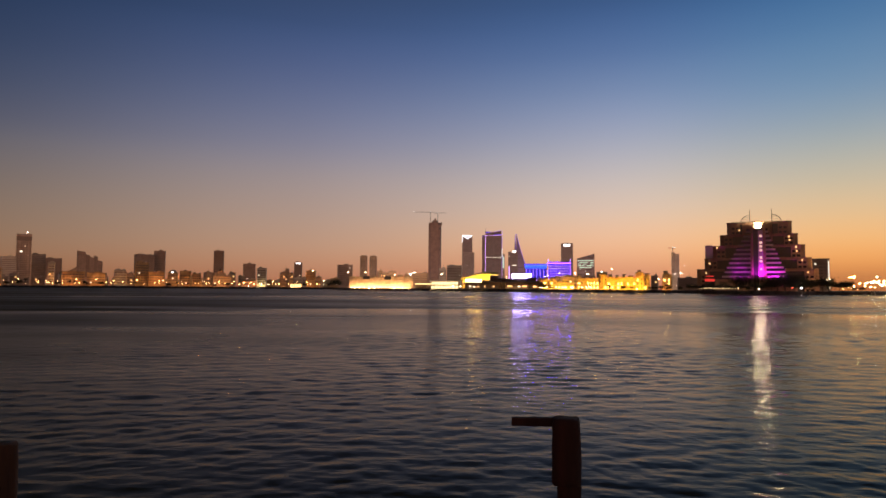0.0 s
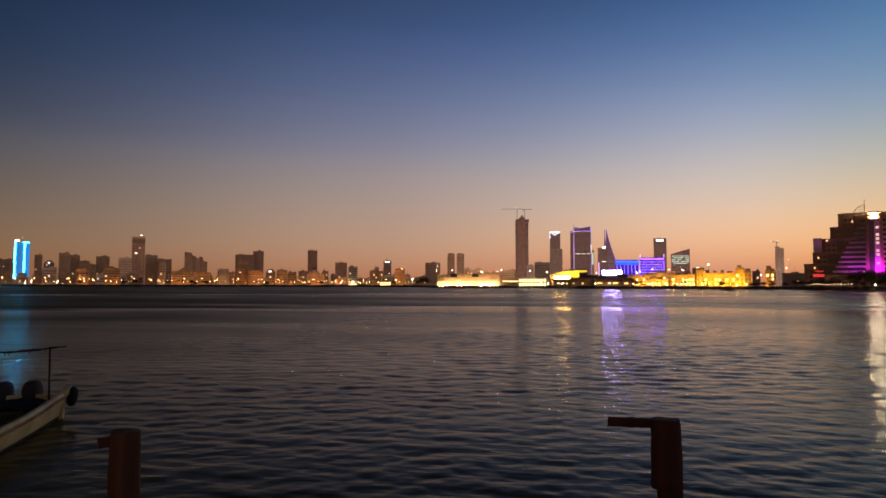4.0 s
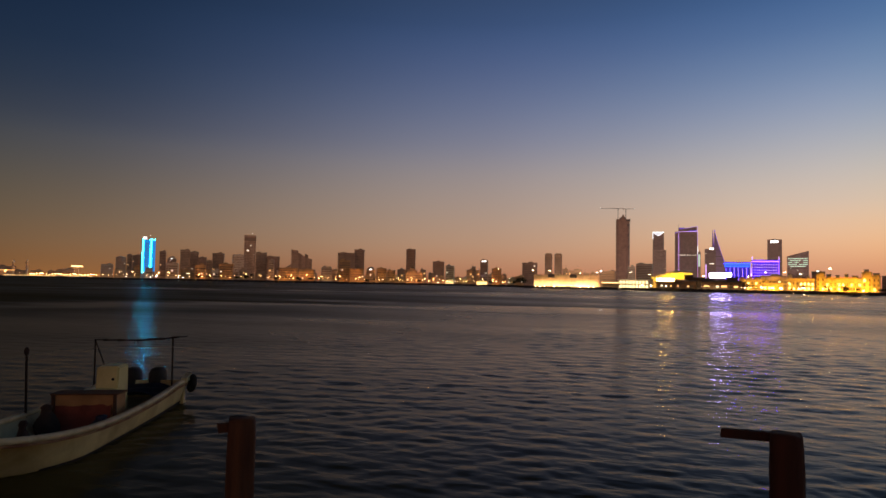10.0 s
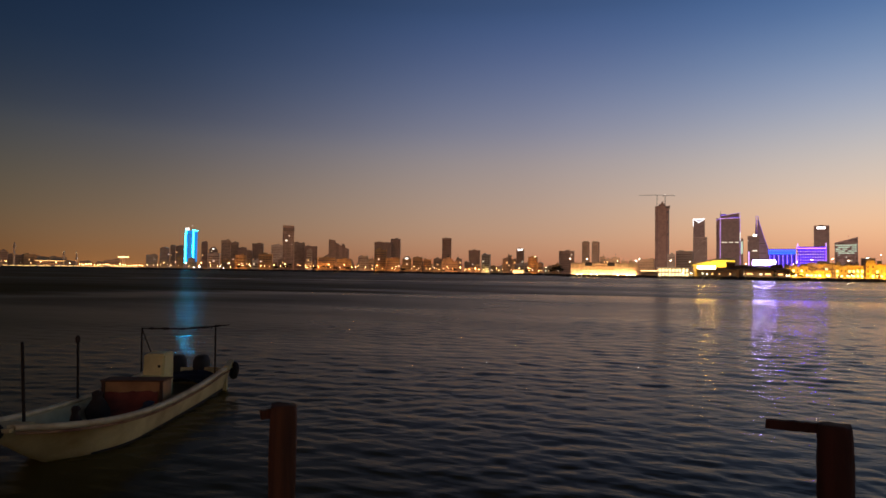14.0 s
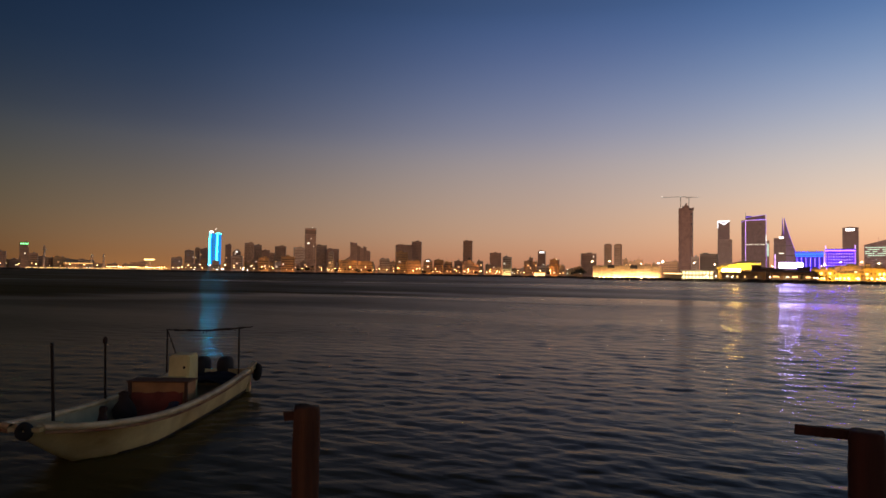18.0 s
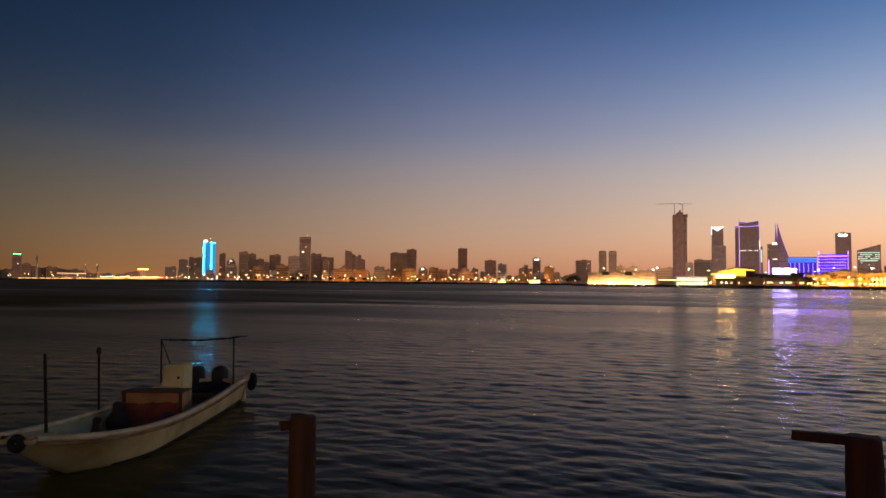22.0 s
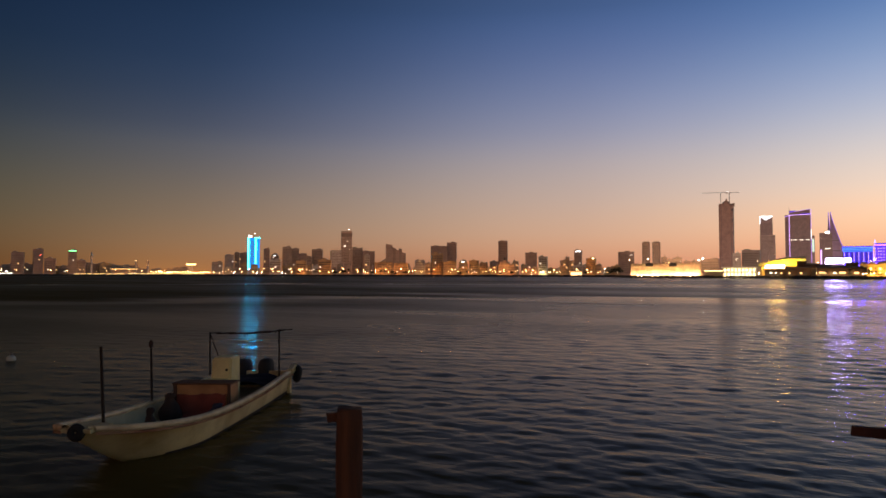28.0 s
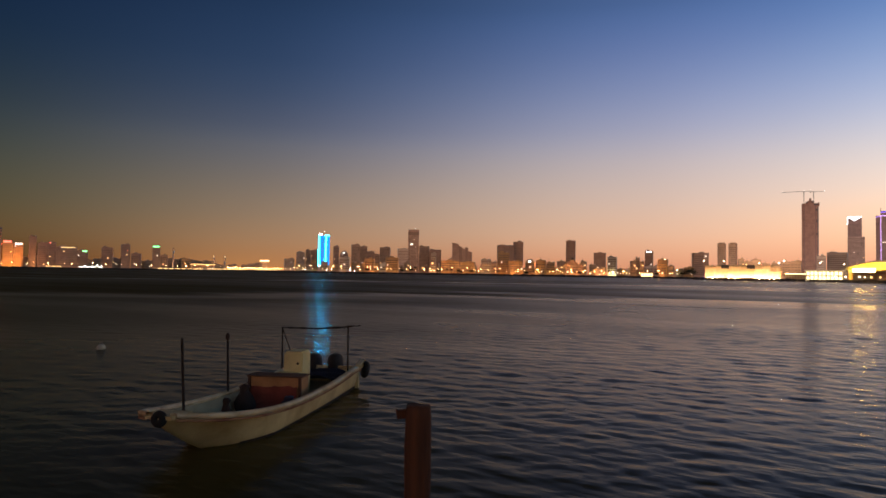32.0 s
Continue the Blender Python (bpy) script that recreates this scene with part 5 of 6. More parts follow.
# ---- lamps along the shore ----
def street_lamp(height, lantern, size):
    b = new("street_lamp")
    tagged(b, "tall promenade lamp with a glowing lantern", "street lamp", "promenade lamps")
    part("base", lathe(((0.4, 0), (0.4, 0.3), (0.16, 0.5)), 8), STEEL, b)
    part("pole", lathe(((0.14, 0.3), (0.09, height - 0.2)), 8), STEEL, b)
    bm = bmesh.new()
    rod(bm, (0, 0.1, height - 0.3), (0, -1.0, height), 0.07, 0.06, 6)
    part("arm", bm, STEEL, b)
    part("lantern", lathe(((size * 0.5, height - 0.5 * size), (size, height - 0.2 * size), (size, height + 0.2 * size), (size * 0.4, height + 0.5 * size)), 10, None, (0, -1.2)), lantern, b, "glowing lantern")
    return b


def lamps(lantern, size, spots, watts=0):
    """Lamps at bearing, range and height of the lantern."""
    made = {}
    for az, d, h in spots:
        h = round(h)
        p = polar(az, d, 1.8)
        s = 0.94 + 0.14 * math.sin(az * 37.0)
        m = pose(p.x, p.y, p.z, 0, 0, -az) @ Matrix.Diagonal((s, s, s, 1))
        if h in made:
            copy_thing(made[h], m)
        else:
            made[h] = street_lamp(h, lantern, size)
            made[h].matrix_basis = m
        if watts:
            light = bpy.data.lights.new("lantern_light", "POINT")
            light.energy, light.color, light.shadow_soft_size = watts * rng.uniform(0.6, 1.4), SODIUM_RGB, 0.5
            new("lantern_light", light).matrix_basis = m @ pose(0, -1.2, h)


lamps(SODIUM, 0.6, [(az, 992, 8) for az in (-38.17, -37.37, -36.52, -34.51, -33.6, -32.33, -31.82, -31.11, -30.76, -29.84, -28.49, -25.58, -22.24, -20.46)]
      + [(az, 984, 8) for az in (-39.71, -40.4, -41.6, -42.4, -43.3)], 4000)
lamps(SODIUM, 0.75, [(-27.24, 992, 9), (-23.91, 972, 9), (-19.3, 952, 9), (-18.09, 952, 9), (-16.72, 943, 9), (-14.87, 950, 9), (-17.33, 943, 9), (-12.88, 943, 9), (-12.0, 943, 9)], 3800)
lamps(WARM, 0.5, [(-10.51, 880, 9), (-11.49, 900, 22), (-8.43, 690, 16), (-6.95, 690, 17), (-4.32, 690, 16), (-0.09, 630, 15), (1.48, 640, 17), (5.73, 600, 15), (9.1, 620, 15), (9.35, 620, 14), (10.35, 625, 18), (11.72, 625, 17), (12.78, 620, 14), (14.79, 640, 20), (18.65, 600, 12)])
lamps(SODIUM, 0.7, [(az, 1300, 8) for az in (-64.7, -63.7, -61.3, -60.8, -58.5, -57.4, -55.2, -54.1, -52.55, -51.9, -50.9, -50.0, -62.4, -59.4, -56.3, -53.2, -48.6, -47.4)], 2500)
lamps(SODIUM, 1.0, [(-49.3 + 0.2 * i, 1285, 6) for i in range(22)] + [(-44.9 + 0.42 * i, 1240, 6) for i in range(4)])
lamps(WARM, 0.55, [(5.6 + 0.47 * i + 0.2 * math.sin(i * 2.3), 577, 3) for i in range(17)] + [(0.9, 585, 3), (1.6, 585, 3), (2.8, 582, 3), (3.5, 582, 3)])
lamps(SODIUM, 0.5, [(-43.8 + 0.57 * i + 0.2 * math.sin(i * 1.9), np.interp(-43.8 + 0.57 * i, (-44, -36, -15, -10), (985, 935, 915, 900)), 5) for i in range(58)])
lamps(RED_LAMP, 0.5, [(-65.3, 1345, 41), (-64.1, 1345, 44), (-62.3, 1345, 43), (-57.0, 1345, 33)])
lamps(WHITE_LAMP, 0.6, [(-59.95, 1290, 4), (-59.5, 1290, 4), (-59.1, 1290, 5), (-58.8, 1290, 5), (-42.84, 915, 3), (-40.99, 915, 3), (-40.6, 915, 4), (-38.91, 915, 4), (-38.6, 915, 3), (-16.87, 890, 3), (-15.82, 890, 6), (-2.9, 700, 18), (-2.55, 700, 19)])


def lit_kiosk(az, d, w, h):
    b = root("lit_kiosk", az, d, "low waterfront kiosk with a brightly lit front", "kiosk", 1.8, 0)
    part("wall", boxes((-w / 2, w / 2, 0, 6, -0.6, h)), SAND, b)
    part("roof", boxes((-w / 2 - 0.6, w / 2 + 0.6, -1.4, 6.4, h, h + 0.4)), ROOF, b)
    for i in range(5):
        x = -w / 2 + (i + 0.5) * w / 5
        part("shop_window", boxes((x - w * 0.085, x + w * 0.085, -0.12, -0.01, 0.3, h - 0.5)), KIOSK_GLOW, b, "lit shop window")


KIOSK_GLOW = lamp_mat("kiosk_window_light", (1.0, 0.6, 0.24), 4.0)
lit_kiosk(-12.95, 905, 15.0, 5.2)


def flood_mast(az, d, h, heads, material):
    b = root("flood_mast", az, d, "tall mast carrying a cluster of bright floodlights", "light mast", 1.8, 0, "flood masts")
    part("pole", lathe(((0.2, -0.2), (0.1, h)), 8), ROCK, b)
    part("crossbar", boxes((-1.6, 1.6, -0.15, 0.15, h - 0.3, h)), STEEL, b)
    for i in range(heads):
        x = -1.4 + i * 2.8 / max(1, heads - 1)
        part("flood_head", boxes((x - 0.22, x + 0.22, -0.5, -0.16, h - 0.4, h + 0.05)), material, b, "bright floodlight head")


FLOOD_ORANGE = lamp_mat("orange_flood_face", (1.0, 0.5, 0.14), 130.0)
flood_mast(32.66, 520, 10.5, 5, FLOOD_ORANGE)
flood_mast(33.3, 515, 6, 2, FLOOD_ORANGE)
for i in range(10):
    flood_mast(33.75 + 0.15 * i + rng.uniform(-0.04, 0.04), rng.uniform(515, 545), rng.choice((4, 5, 6.5, 7, 8, 9.5, 11)), rng.choice((1, 2, 2, 3)), rng.choice((FLOOD, FLOOD, FLOOD_ORANGE)))
for i in range(9):
    flood_mast(32.2 + 0.18 * i, rng.uniform(512, 530), rng.choice((2.5, 3.5, 4.5)), 1, FLOOD_ORANGE)
flood_mast(31.13, 640, 11, 2, WARM)
flood_mast(20.68, 1900, 68, 3, FLOOD)
flood_mast(20.5, 1890, 46, 3, FLOOD)
flood_mast(20.42, 1880, 26, 2, WARM)
flood_mast(20.05, 1880, 44, 1, FLOOD)
for az, d, h, material in ((26.3, 505, 2.4, WARM), (28.7, 506, 3.4, RED_LAMP), (29.3, 508, 3.0, WHITE_LAMP), (16.9, 552, 2.0, WARM)):
    b = root("bollard_light", az, d, "small lamp low on the bank", "lamp", 1.6, 0, "bank lamps")
    part("stem", lathe(((0.1, -0.3), (0.08, h - 0.5)), 6), STEEL, b)
    part("lamp_head", lathe(((0.2, h - 0.5), (0.42, h - 0.3), (0.42, h), (0.15, h + 0.2)), 8), material, b)


# ---- trees on the bank ----
def tree(seed, height, spread):
    r = random.Random(seed)
    b = tagged(new("tree"), "dark leafy shore tree with an uneven crown", "tree", "shore trees")
    bm = bmesh.new()
    top = height * 0.45
    rod(bm, (0, 0, -0.3), (0.1, 0, top), 0.24, 0.14, 8)
    limbs = []
    for i in range(6):
        a = 6.28 * i / 6 + r.uniform(-0.4, 0.4)
        e = Vector((math.cos(a) * spread * 0.3, math.sin(a) * spread * 0.3, height * r.uniform(0.58, 0.8)))
        rod(bm, (0.1, 0, top * 0.95), e, 0.11, 0.04, 6)
        limbs.append(e)
    part("trunk", bm, BARK, b)
    bm = bmesh.new()
    for i in range(520):
        e = r.choice(limbs)
        c = e + Vector((r.gauss(0, spread * 0.15), r.gauss(0, spread * 0.15), r.gauss(0, height * 0.11)))
        s = r.uniform(0.22, 0.5)
        q = Euler((r.uniform(0, 6.3), r.uniform(0, 6.3), r.uniform(0, 6.3))).to_quaternion()
        v = [bm.verts.new(c + q @ Vector(k) * s) for k in ((-1, 0, 0), (0, -0.5, 0.1), (1, 0, 0), (0, 0.5, 0.1))]
        bm.faces.new(v)
    part("crown", bm, LEAF, b)
    return b


def palm(seed, height):
    r = random.Random(seed)
    b = tagged(new("palm_tree"), "dark date palm on the shore bank", "tree", "shore palms")
    bm = bmesh.new()
    for i in range(6):
        rod(bm, (0.05 * i * i * 0.2, 0, -0.3 + i * height / 6), (0.05 * (i + 1) ** 2 * 0.2, 0, -0.3 + (i + 1) * height / 6), 0.26 - 0.015 * i, 0.24 - 0.015 * i, 8)
    part("trunk", bm, BARK, b)
    bm = bmesh.new()
    for i in range(22):
        a, lift, ln = 6.28 * i / 22 + r.uniform(-0.1, 0.1), r.uniform(0.1, 1.1), r.uniform(2.0, 2.9)
        prev = None
        for j in range(6):
            f = j / 5
            c = Vector((math.cos(a) * ln * f + 0.36, math.sin(a) * ln * f, height - 0.3 + lift * math.sin(f * 2.2) * 1.3 - 1.5 * f * f))
            w = Vector((-math.sin(a), math.cos(a), 0)) * (0.34 * math.sin(0.35 + f * 2.6))
            row = [bm.verts.new(c + w - Vector((0, 0, 0.16))), bm.verts.new(c), bm.verts.new(c - w - Vector((0, 0, 0.16)))]
            if prev:
                bm.faces.new((prev[0], prev[1], row[1], row[0]))
                bm.faces.new((prev[1], prev[2], row[2], row[1]))
            prev = row
    part("crown", bm, LEAF, b)
    return b


kinds = [tree(1, 7.5, 6.5), tree(2, 6.0, 6.0), tree(3, 9.0, 7.5), palm(4, 6.5), palm(5, 8.0)]
used = [False] * len(kinds)


def plant(k, az, d, s):
    p = polar(az, d, 1.7)
    m = pose(p.x, p.y, p.z, 0, 0, rng.uniform(0, 360))
    ob = kinds[k] if not used[k] else copy_thing(kinds[k], m)
    ob.scale = (1, 1, 1)
    ob.matrix_basis = m @ Matrix.Diagonal((s, s, s, 1))
    used[k] = True


for i in range(34):
    plant(rng.choice((0, 1, 1, 2)), 21.2 + 12.0 * i / 33 + rng.uniform(-0.15, 0.15), rng.uniform(503, 512), rng.uniform(0.75, 1.05) * (1.45 if 27 < 21.2 + 12 * i / 33 < 32.5 else 0.8))
for az in (24.7, 25.1, 25.6, 26.9, 27.6, 28.2, 28.7, 29.1):
    plant(2, az, 516, rng.uniform(1.25, 1.5))
for az, d, s in ((-9.75, 690, 1.0), (-9.5, 695, 1.15), (-9.2, 690, 0.9), (-10.1, 700, 0.7), (-3.2, 668, 0.9), (-3.0, 672, 0.8)):
    plant(2, az, d, s)
for i in range(26):
    plant(rng.choice((0, 1, 3, 4)), rng.uniform(-38, -12), rng.uniform(905, 918), rng.uniform(0.7, 1.1))
for i in range(16):
    plant(rng.choice((1, 1, 3)), rng.uniform(14, 21), rng.uniform(560, 572), rng.uniform(0.45, 0.75))
for i in range(12):
    plant(rng.choice((0, 1, 4)), rng.uniform(5, 13), rng.uniform(568, 580), rng.uniform(0.4, 0.7))


def jetty(az, d, w):
    b = root("jetty", az, d, "low dark jetty with moored launches at its edge", "jetty", 0.0, 0)
    part("deck", boxes((-w / 2, w / 2, 0, 14, 1.2, 1.9)), ROCK, b)
    for i in range(12):
        x = -w / 2 + 0.6 + i * (w - 1.2) / 11
        part("pile", boxes((x - 0.25, x + 0.25, 0.3, 0.8, -1.2, 1.2)), ROCK, b)


jetty(0.3, 560, 22.0)


def lit_edge(az0, az1, d, h, material, label):
    """A low quay parapet with a continuous line of light under its coping."""
    b = root("lit_quay_edge", (az0 + az1) / 2, d, label, "quay edge", 1.6, 0, "lit quay edges")
    w = d * radians(az1 - az0)
    part("parapet", boxes((-w / 2, w / 2, 0, 1.0, -1, h)), PALE, b)
    n = max(3, int(w / 9))
    for i in range(n):
        x = -w / 2 + (i + 0.5) * w / n
        part("light_strip", boxes((x - w / n * rng.uniform(0.3, 0.46), x + w / n * rng.uniform(0.3, 0.46), -0.2, -0.02, h - 1.0, h - 0.1)), material, b, "line of quay lights")


EDGE_WARM = lamp_mat("quay_edge_warm", (1.0, 0.6, 0.22), 2.6)
EDGE_WHITE = lamp_mat("quay_edge_white", (1.0, 0.93, 0.8), 3.5)
lit_edge(-54.8, -51.2, 1268, 1.9, EDGE_WARM, "low quay parapet with a warm line of lights")
lit_edge(-51.0, -47.6, 1266, 2.3, EDGE_WARM, "low quay parapet with a warm line of lights")
lit_edge(-47.3, -45.2, 1240, 2.6, EDGE_WARM, "low quay parapet with a warm line of lights")
lit_edge(-60.4, -58.7, 1272, 2.6, EDGE_WHITE, "low quay parapet with a white line of lights")
lit_edge(-62.6, -61.5, 1274, 3.0, EDGE_WARM, "low quay parapet with a warm line of lights")

# ---- low houses filling the streets behind the waterfront ----
kept = rng.getstate()
rng.seed(41)
az = -43.4
while az < -9.2:
    building(az, rng.uniform(1055, 1090), rng.uniform(9, 15), rng.uniform(12, 21), rng.choice(("tan", "orange", "pale", "sand", "tan")), rng.choice((0, 1, 1, 2)))
    az += rng.uniform(0.62, 0.95)
rng.seed(77)
az = -66.0
while az < -47.0:
    building(az, rng.uniform(1380, 1440), rng.uniform(14, 30), rng.uniform(9, 24), rng.choice(("dark", "tan", "orange", "tan")), rng.choice((1, 1, 2)))
    az += rng.uniform(0.5, 1.1)
rng.setstate(kept)


# ---- the quay at the camera's feet, with two old fence posts ----
QUAY = mat("quay_concrete", (0.3, 0.28, 0.25), 0.9, size=1.5, bump=0.01)
POST_WOOD = mat("old_brown_post_wood", (0.046, 0.012, 0.008), 0.9, size=0.06, stain=0.35, bump=0.006, tint=(0.016, 0.005, 0.004), along=(1, 1, 0.07))
solo("quay", prism(((-260, -320), (260, -320), (260, 3.35), (0.9, 3.35), (-2.6, 2.95), (-6, 1.6), (-14, -2.5), (-40, -12), (-260, -60)), -2.5, 1.4), QUAY, "plain concrete quay under the viewer", "quay", kind="structure")

OLD_WOOD = mat("weathered_red_brown_post", (0.105, 0.038, 0.014), 0.9, size=0.05, stain=0.6, bump=0.012, tint=(0.026, 0.01, 0.006), along=(1, 1, 0.06))


def timber(x, y, z0, z1, w, d, seed, lean=0.0, seg=14, rings=16):
    """A weathered squared post: rounded corners, worn edges and wandering faces."""
    r = random.Random(seed)
    bm = bmesh.new()
    rows = []
    ph = [r.uniform(0, 6) for _ in range(4)]
    for k in range(rings + 1):
        f = k / rings
        z = z0 + (z1 - z0) * f
        s = 1.0 if k < rings - 1 else (0.985 if k == rings - 1 else 0.93)
        ring = []
        for i in range(seg):
            a = 2 * math.pi * i / seg
            e = 0.42
            cx = math.copysign(abs(math.cos(a)) ** e, math.cos(a)) * w / 2
            cy = math.copysign(abs(math.sin(a)) ** e, math.sin(a)) * d / 2
            j = 1 + 0.025 * math.sin(5 * f * 3 + ph[i % 4]) + r.uniform(-0.02, 0.02)
            ring.append(bm.verts.new((x + lean * f + cx * s * j, y + cy * s * j, z + (r.uniform(-0.004, 0.004) if k > rings - 2 else 0))))
        rows.append(ring)
    for p0, p1 in zip(rows, rows[1:]):
        for i in range(seg):
            bm.faces.new((p0[i], p0[(i + 1) % seg], p1[(i + 1) % seg], p1[i]))
    bm.faces.new(rows[0][::-1])
    bm.faces.new(rows[-1])
    return bm


def stub(x0, x1, y, za, zb, thick, seed):
    """A broken rail end: a ragged bar."""
    r = random.Random(seed)
    bm = bmesh.new()
    rows = []
    for k in range(9):
        f = k / 8
        x = x0 + (x1 - x0) * f
        z = za + (zb - za) * f
        t = thick * (1 + r.uniform(-0.1, 0.1))
        rows.append([bm.verts.new((x + (r.uniform(-0.006, 0.006) if k == 0 else 0), y + dy * t * 0.9, z + dz * t)) for dy, dz in ((-0.5, -0.42), (-0.42, 0.5), (0.42, 0.5), (0.5, -0.42))])
    for p0, p1 in zip(rows, rows[1:]):
        for i in range(4):
            bm.faces.new((p0[i], p0[(i + 1) % 4], p1[(i + 1) % 4], p1[i]))
    bm.faces.new(rows[0][::-1])
    bm.faces.new(rows[-1])
    return bm


def fence_post(az, d, top, w, stub_len, stub_drop, seed, label, step=True, wood=None):
    wood = wood or POST_WOOD
    b = root("fence_post", az, d, label, "post", 1.4, 0, "broken fence posts")
    t = top - 1.4
    part("upright", timber(0.01 if step else 0, 0, 0, t - (0.02 if step else 0), w * (0.86 if step else 1), w * (0.9 if step else 1), seed), wood, b, smooth=True)
    if step:
        part("cleat", timber(-0.004, -0.004, t - 0.31, t - 0.015, w * 1.02, w * 1.04, seed + 1, rings=8), POST_WOOD, b, "thicker sleeve round the top", smooth=True)
    part("rail_stub", stub(-w / 2 - stub_len, -w / 2 + 0.02, 0, t - stub_drop, t - stub_drop + 0.006, 0.043, seed + 2), wood, b, "broken end of the rail")
    return b


fence_post(10.93, 3.1, 2.405, 0.128, 0.195, 0.04, 11, "dark brown wooden fence post with a broken rail stub", True)
fence_post(-34.2, 3.1, 2.37, 0.124, 0.042, 0.042, 21, "reddish brown fence post with its rail snapped off", False, OLD_WOOD)

# ---- the moored skiff ----
HULL = mat("cream_gelcoat", (0.63, 0.52, 0.27), 0.5, size=0.7, stain=0.36, bump=0.003, tint=(0.36, 0.25, 0.11))
INSIDE = mat("pale_worn_liner", (0.5, 0.43, 0.29), 0.85, size=1.2, stain=0.3, tint=(0.3, 0.26, 0.17), spec=0.2)
RAIL_PAINT = mat("chipped_cream_rail_paint", (0.54, 0.44, 0.27), 0.55, size=0.35, stain=0.45, bump=0.002, tint=(0.3, 0.2, 0.1))
STRAKE = mat("grimy_rub_strake", (0.26, 0.15, 0.08), 0.8, size=0.25, stain=0.5, tint=(0.12, 0.04, 0.02))
BOTTOM = mat("dark_hull_strip", (0.02, 0.014, 0.01), 0.85, size=0.8)
TIMBER = mat("varnished_plywood", (0.4, 0.2, 0.08), 0.6, size=0.5, stain=0.3)
CONSOLE = mat("yellowed_white_console", (0.58, 0.52, 0.25), 0.5, size=0.9, stain=0.25)
LID = mat("dark_worn_plywood", (0.11, 0.05, 0.028), 0.85, size=0.4, stain=0.4)
BLACK = mat("black_rubber", (0.008, 0.008, 0.009), 0.85, size=0.3)
COWL = mat("dark_engine_cowl", (0.012, 0.011, 0.013), 0.8, size=0.4)
CLOTH_RED = mat("dark_red_cloth", (0.2, 0.04, 0.025), 0.95, size=0.4, stain=0.4)
CLOTH_BLUE = mat("dark_blue_tarp", (0.03, 0.032, 0.06), 0.8, size=0.5, stain=0.3)
SACK = mat("dark_sack_cloth", (0.03, 0.018, 0.016), 0.95, size=0.3, stain=0.4)
POLE = mat("brown_galvanised_pole", (0.014, 0.01, 0.008), 0.9, 0.0, size=0.3)
BUOY = mat("scuffed_white_plastic", (0.34, 0.35, 0.31), 0.7, size=0.4, stain=0.2)

boat = tagged(new("fishing_skiff"), "cream open fishing skiff moored on dark water with upright poles", "boat")
boat.matrix_basis = pose(-9.89, 9.54, 0.0, 0.6, 0.4, -69.8)


def half_beam(f):
    """Half width at the gunwale, f metres forward of midships."""
    if f > 0.8:
        k = (f - 0.8) / 2.75
        return 0.23 + (0.93 - 0.23) * math.sqrt(max(0.0, 1 - k ** 2.3))
    return 0.93 - 0.012 * max(0, -f - 1) ** 2


def sheer(f):
    return 0.57 - 0.13 * max(0.0, 1 - ((f - 0.3) / 3.2) ** 2) + 0.012 * max(0, f + 1.0) ** 2 - 0.015 * max(0, -f - 0.5)


STATIONS = [-3.55 + 7.1 * i / 28 for i in range(29)]


def hull_shell(bm, profile, inset=0.0, f_max=9.0):
    """A shell over the stations; profile gives (share of half beam, share of height above the keel) from keel to rail."""
    rows = []
    for f in STATIONS:
        if f > f_max:
            break
        hb, top = half_beam(f) - inset, sheer(f)
        rise = max(0.0, (f - 1.0) / 2.45) ** 2
        keel = -0.28 + 0.86 * rise
        ring = []
        for side in (1, -1):
            pts = []
            for share, high in profile:
                s = share * max(0.1, 1 - min(0.8, 2.2 * rise) * (1 - high))
                pts.append((f, side * hb * s, keel + (top - keel) * high))
            ring.append(pts if side == 1 else pts[::-1])
        rows.append([bm.verts.new(c) for c in (ring[0][::-1] + ring[1][::-1])])
    for p0, p1 in zip(rows, rows[1:]):
        for i in range(len(p0) - 1):
            bm.faces.new((p0[i], p1[i], p1[i + 1], p0[i + 1]))
    return rows


bm = bmesh.new()
rows = hull_shell(bm, ((0.02, 0.0), (0.45, 0.1), (0.74, 0.22), (0.84, 0.4), (0.91, 0.62), (0.965, 0.84), (1.0, 1.0)))
bm.faces.new(rows[0])
bm.faces.new(rows[-1][::-1])
hull = part("hull", bm, HULL, boat, "cream hull with worn gelcoat", smooth=True)
# dark strip along both sides of the hull at the waterline
bm = bmesh.new()
for s in (1, -1):
    prev = None
    for f in STATIONS:
        rise = max(0.0, (f - 1.0) / 2.45) ** 2
        keel = -0.28 + 0.86 * rise
        zt = min(0.045, sheer(f))
        sh = (zt - keel) / (sheer(f) - keel)
        if f > 2.2:
            break
        w = np.interp(sh, (0, 0.1, 0.22, 0.4, 0.62), (0.02, 0.45, 0.74, 0.84, 0.91)) * max(0.1, 1 - min(0.8, 2.2 * rise) * (1 - sh)) * half_beam(f) + 0.012
        cur = [bm.verts.new((f, s * w, zt)), bm.verts.new((f, s * w * 0.94, -0.12))]
        if prev:
            bm.faces.new((prev[0], cur[0], cur[1], prev[1]))
        prev = cur
part("boot_stripe", bm, BOTTOM, hull, "dark strip along the waterline")
bm = bmesh.new()
rows = hull_shell(bm, ((0.3, 0.5), (0.8, 0.51), (0.88, 0.64), (0.94, 0.82), (0.98, 0.99)), 0.055, 3.5)
bm.faces.new(rows[0])
bm.faces.new(rows[-1][::-1])
part("liner", bm, INSIDE, boat, "pale inner liner and deck", smooth=True)
bm = bmesh.new()
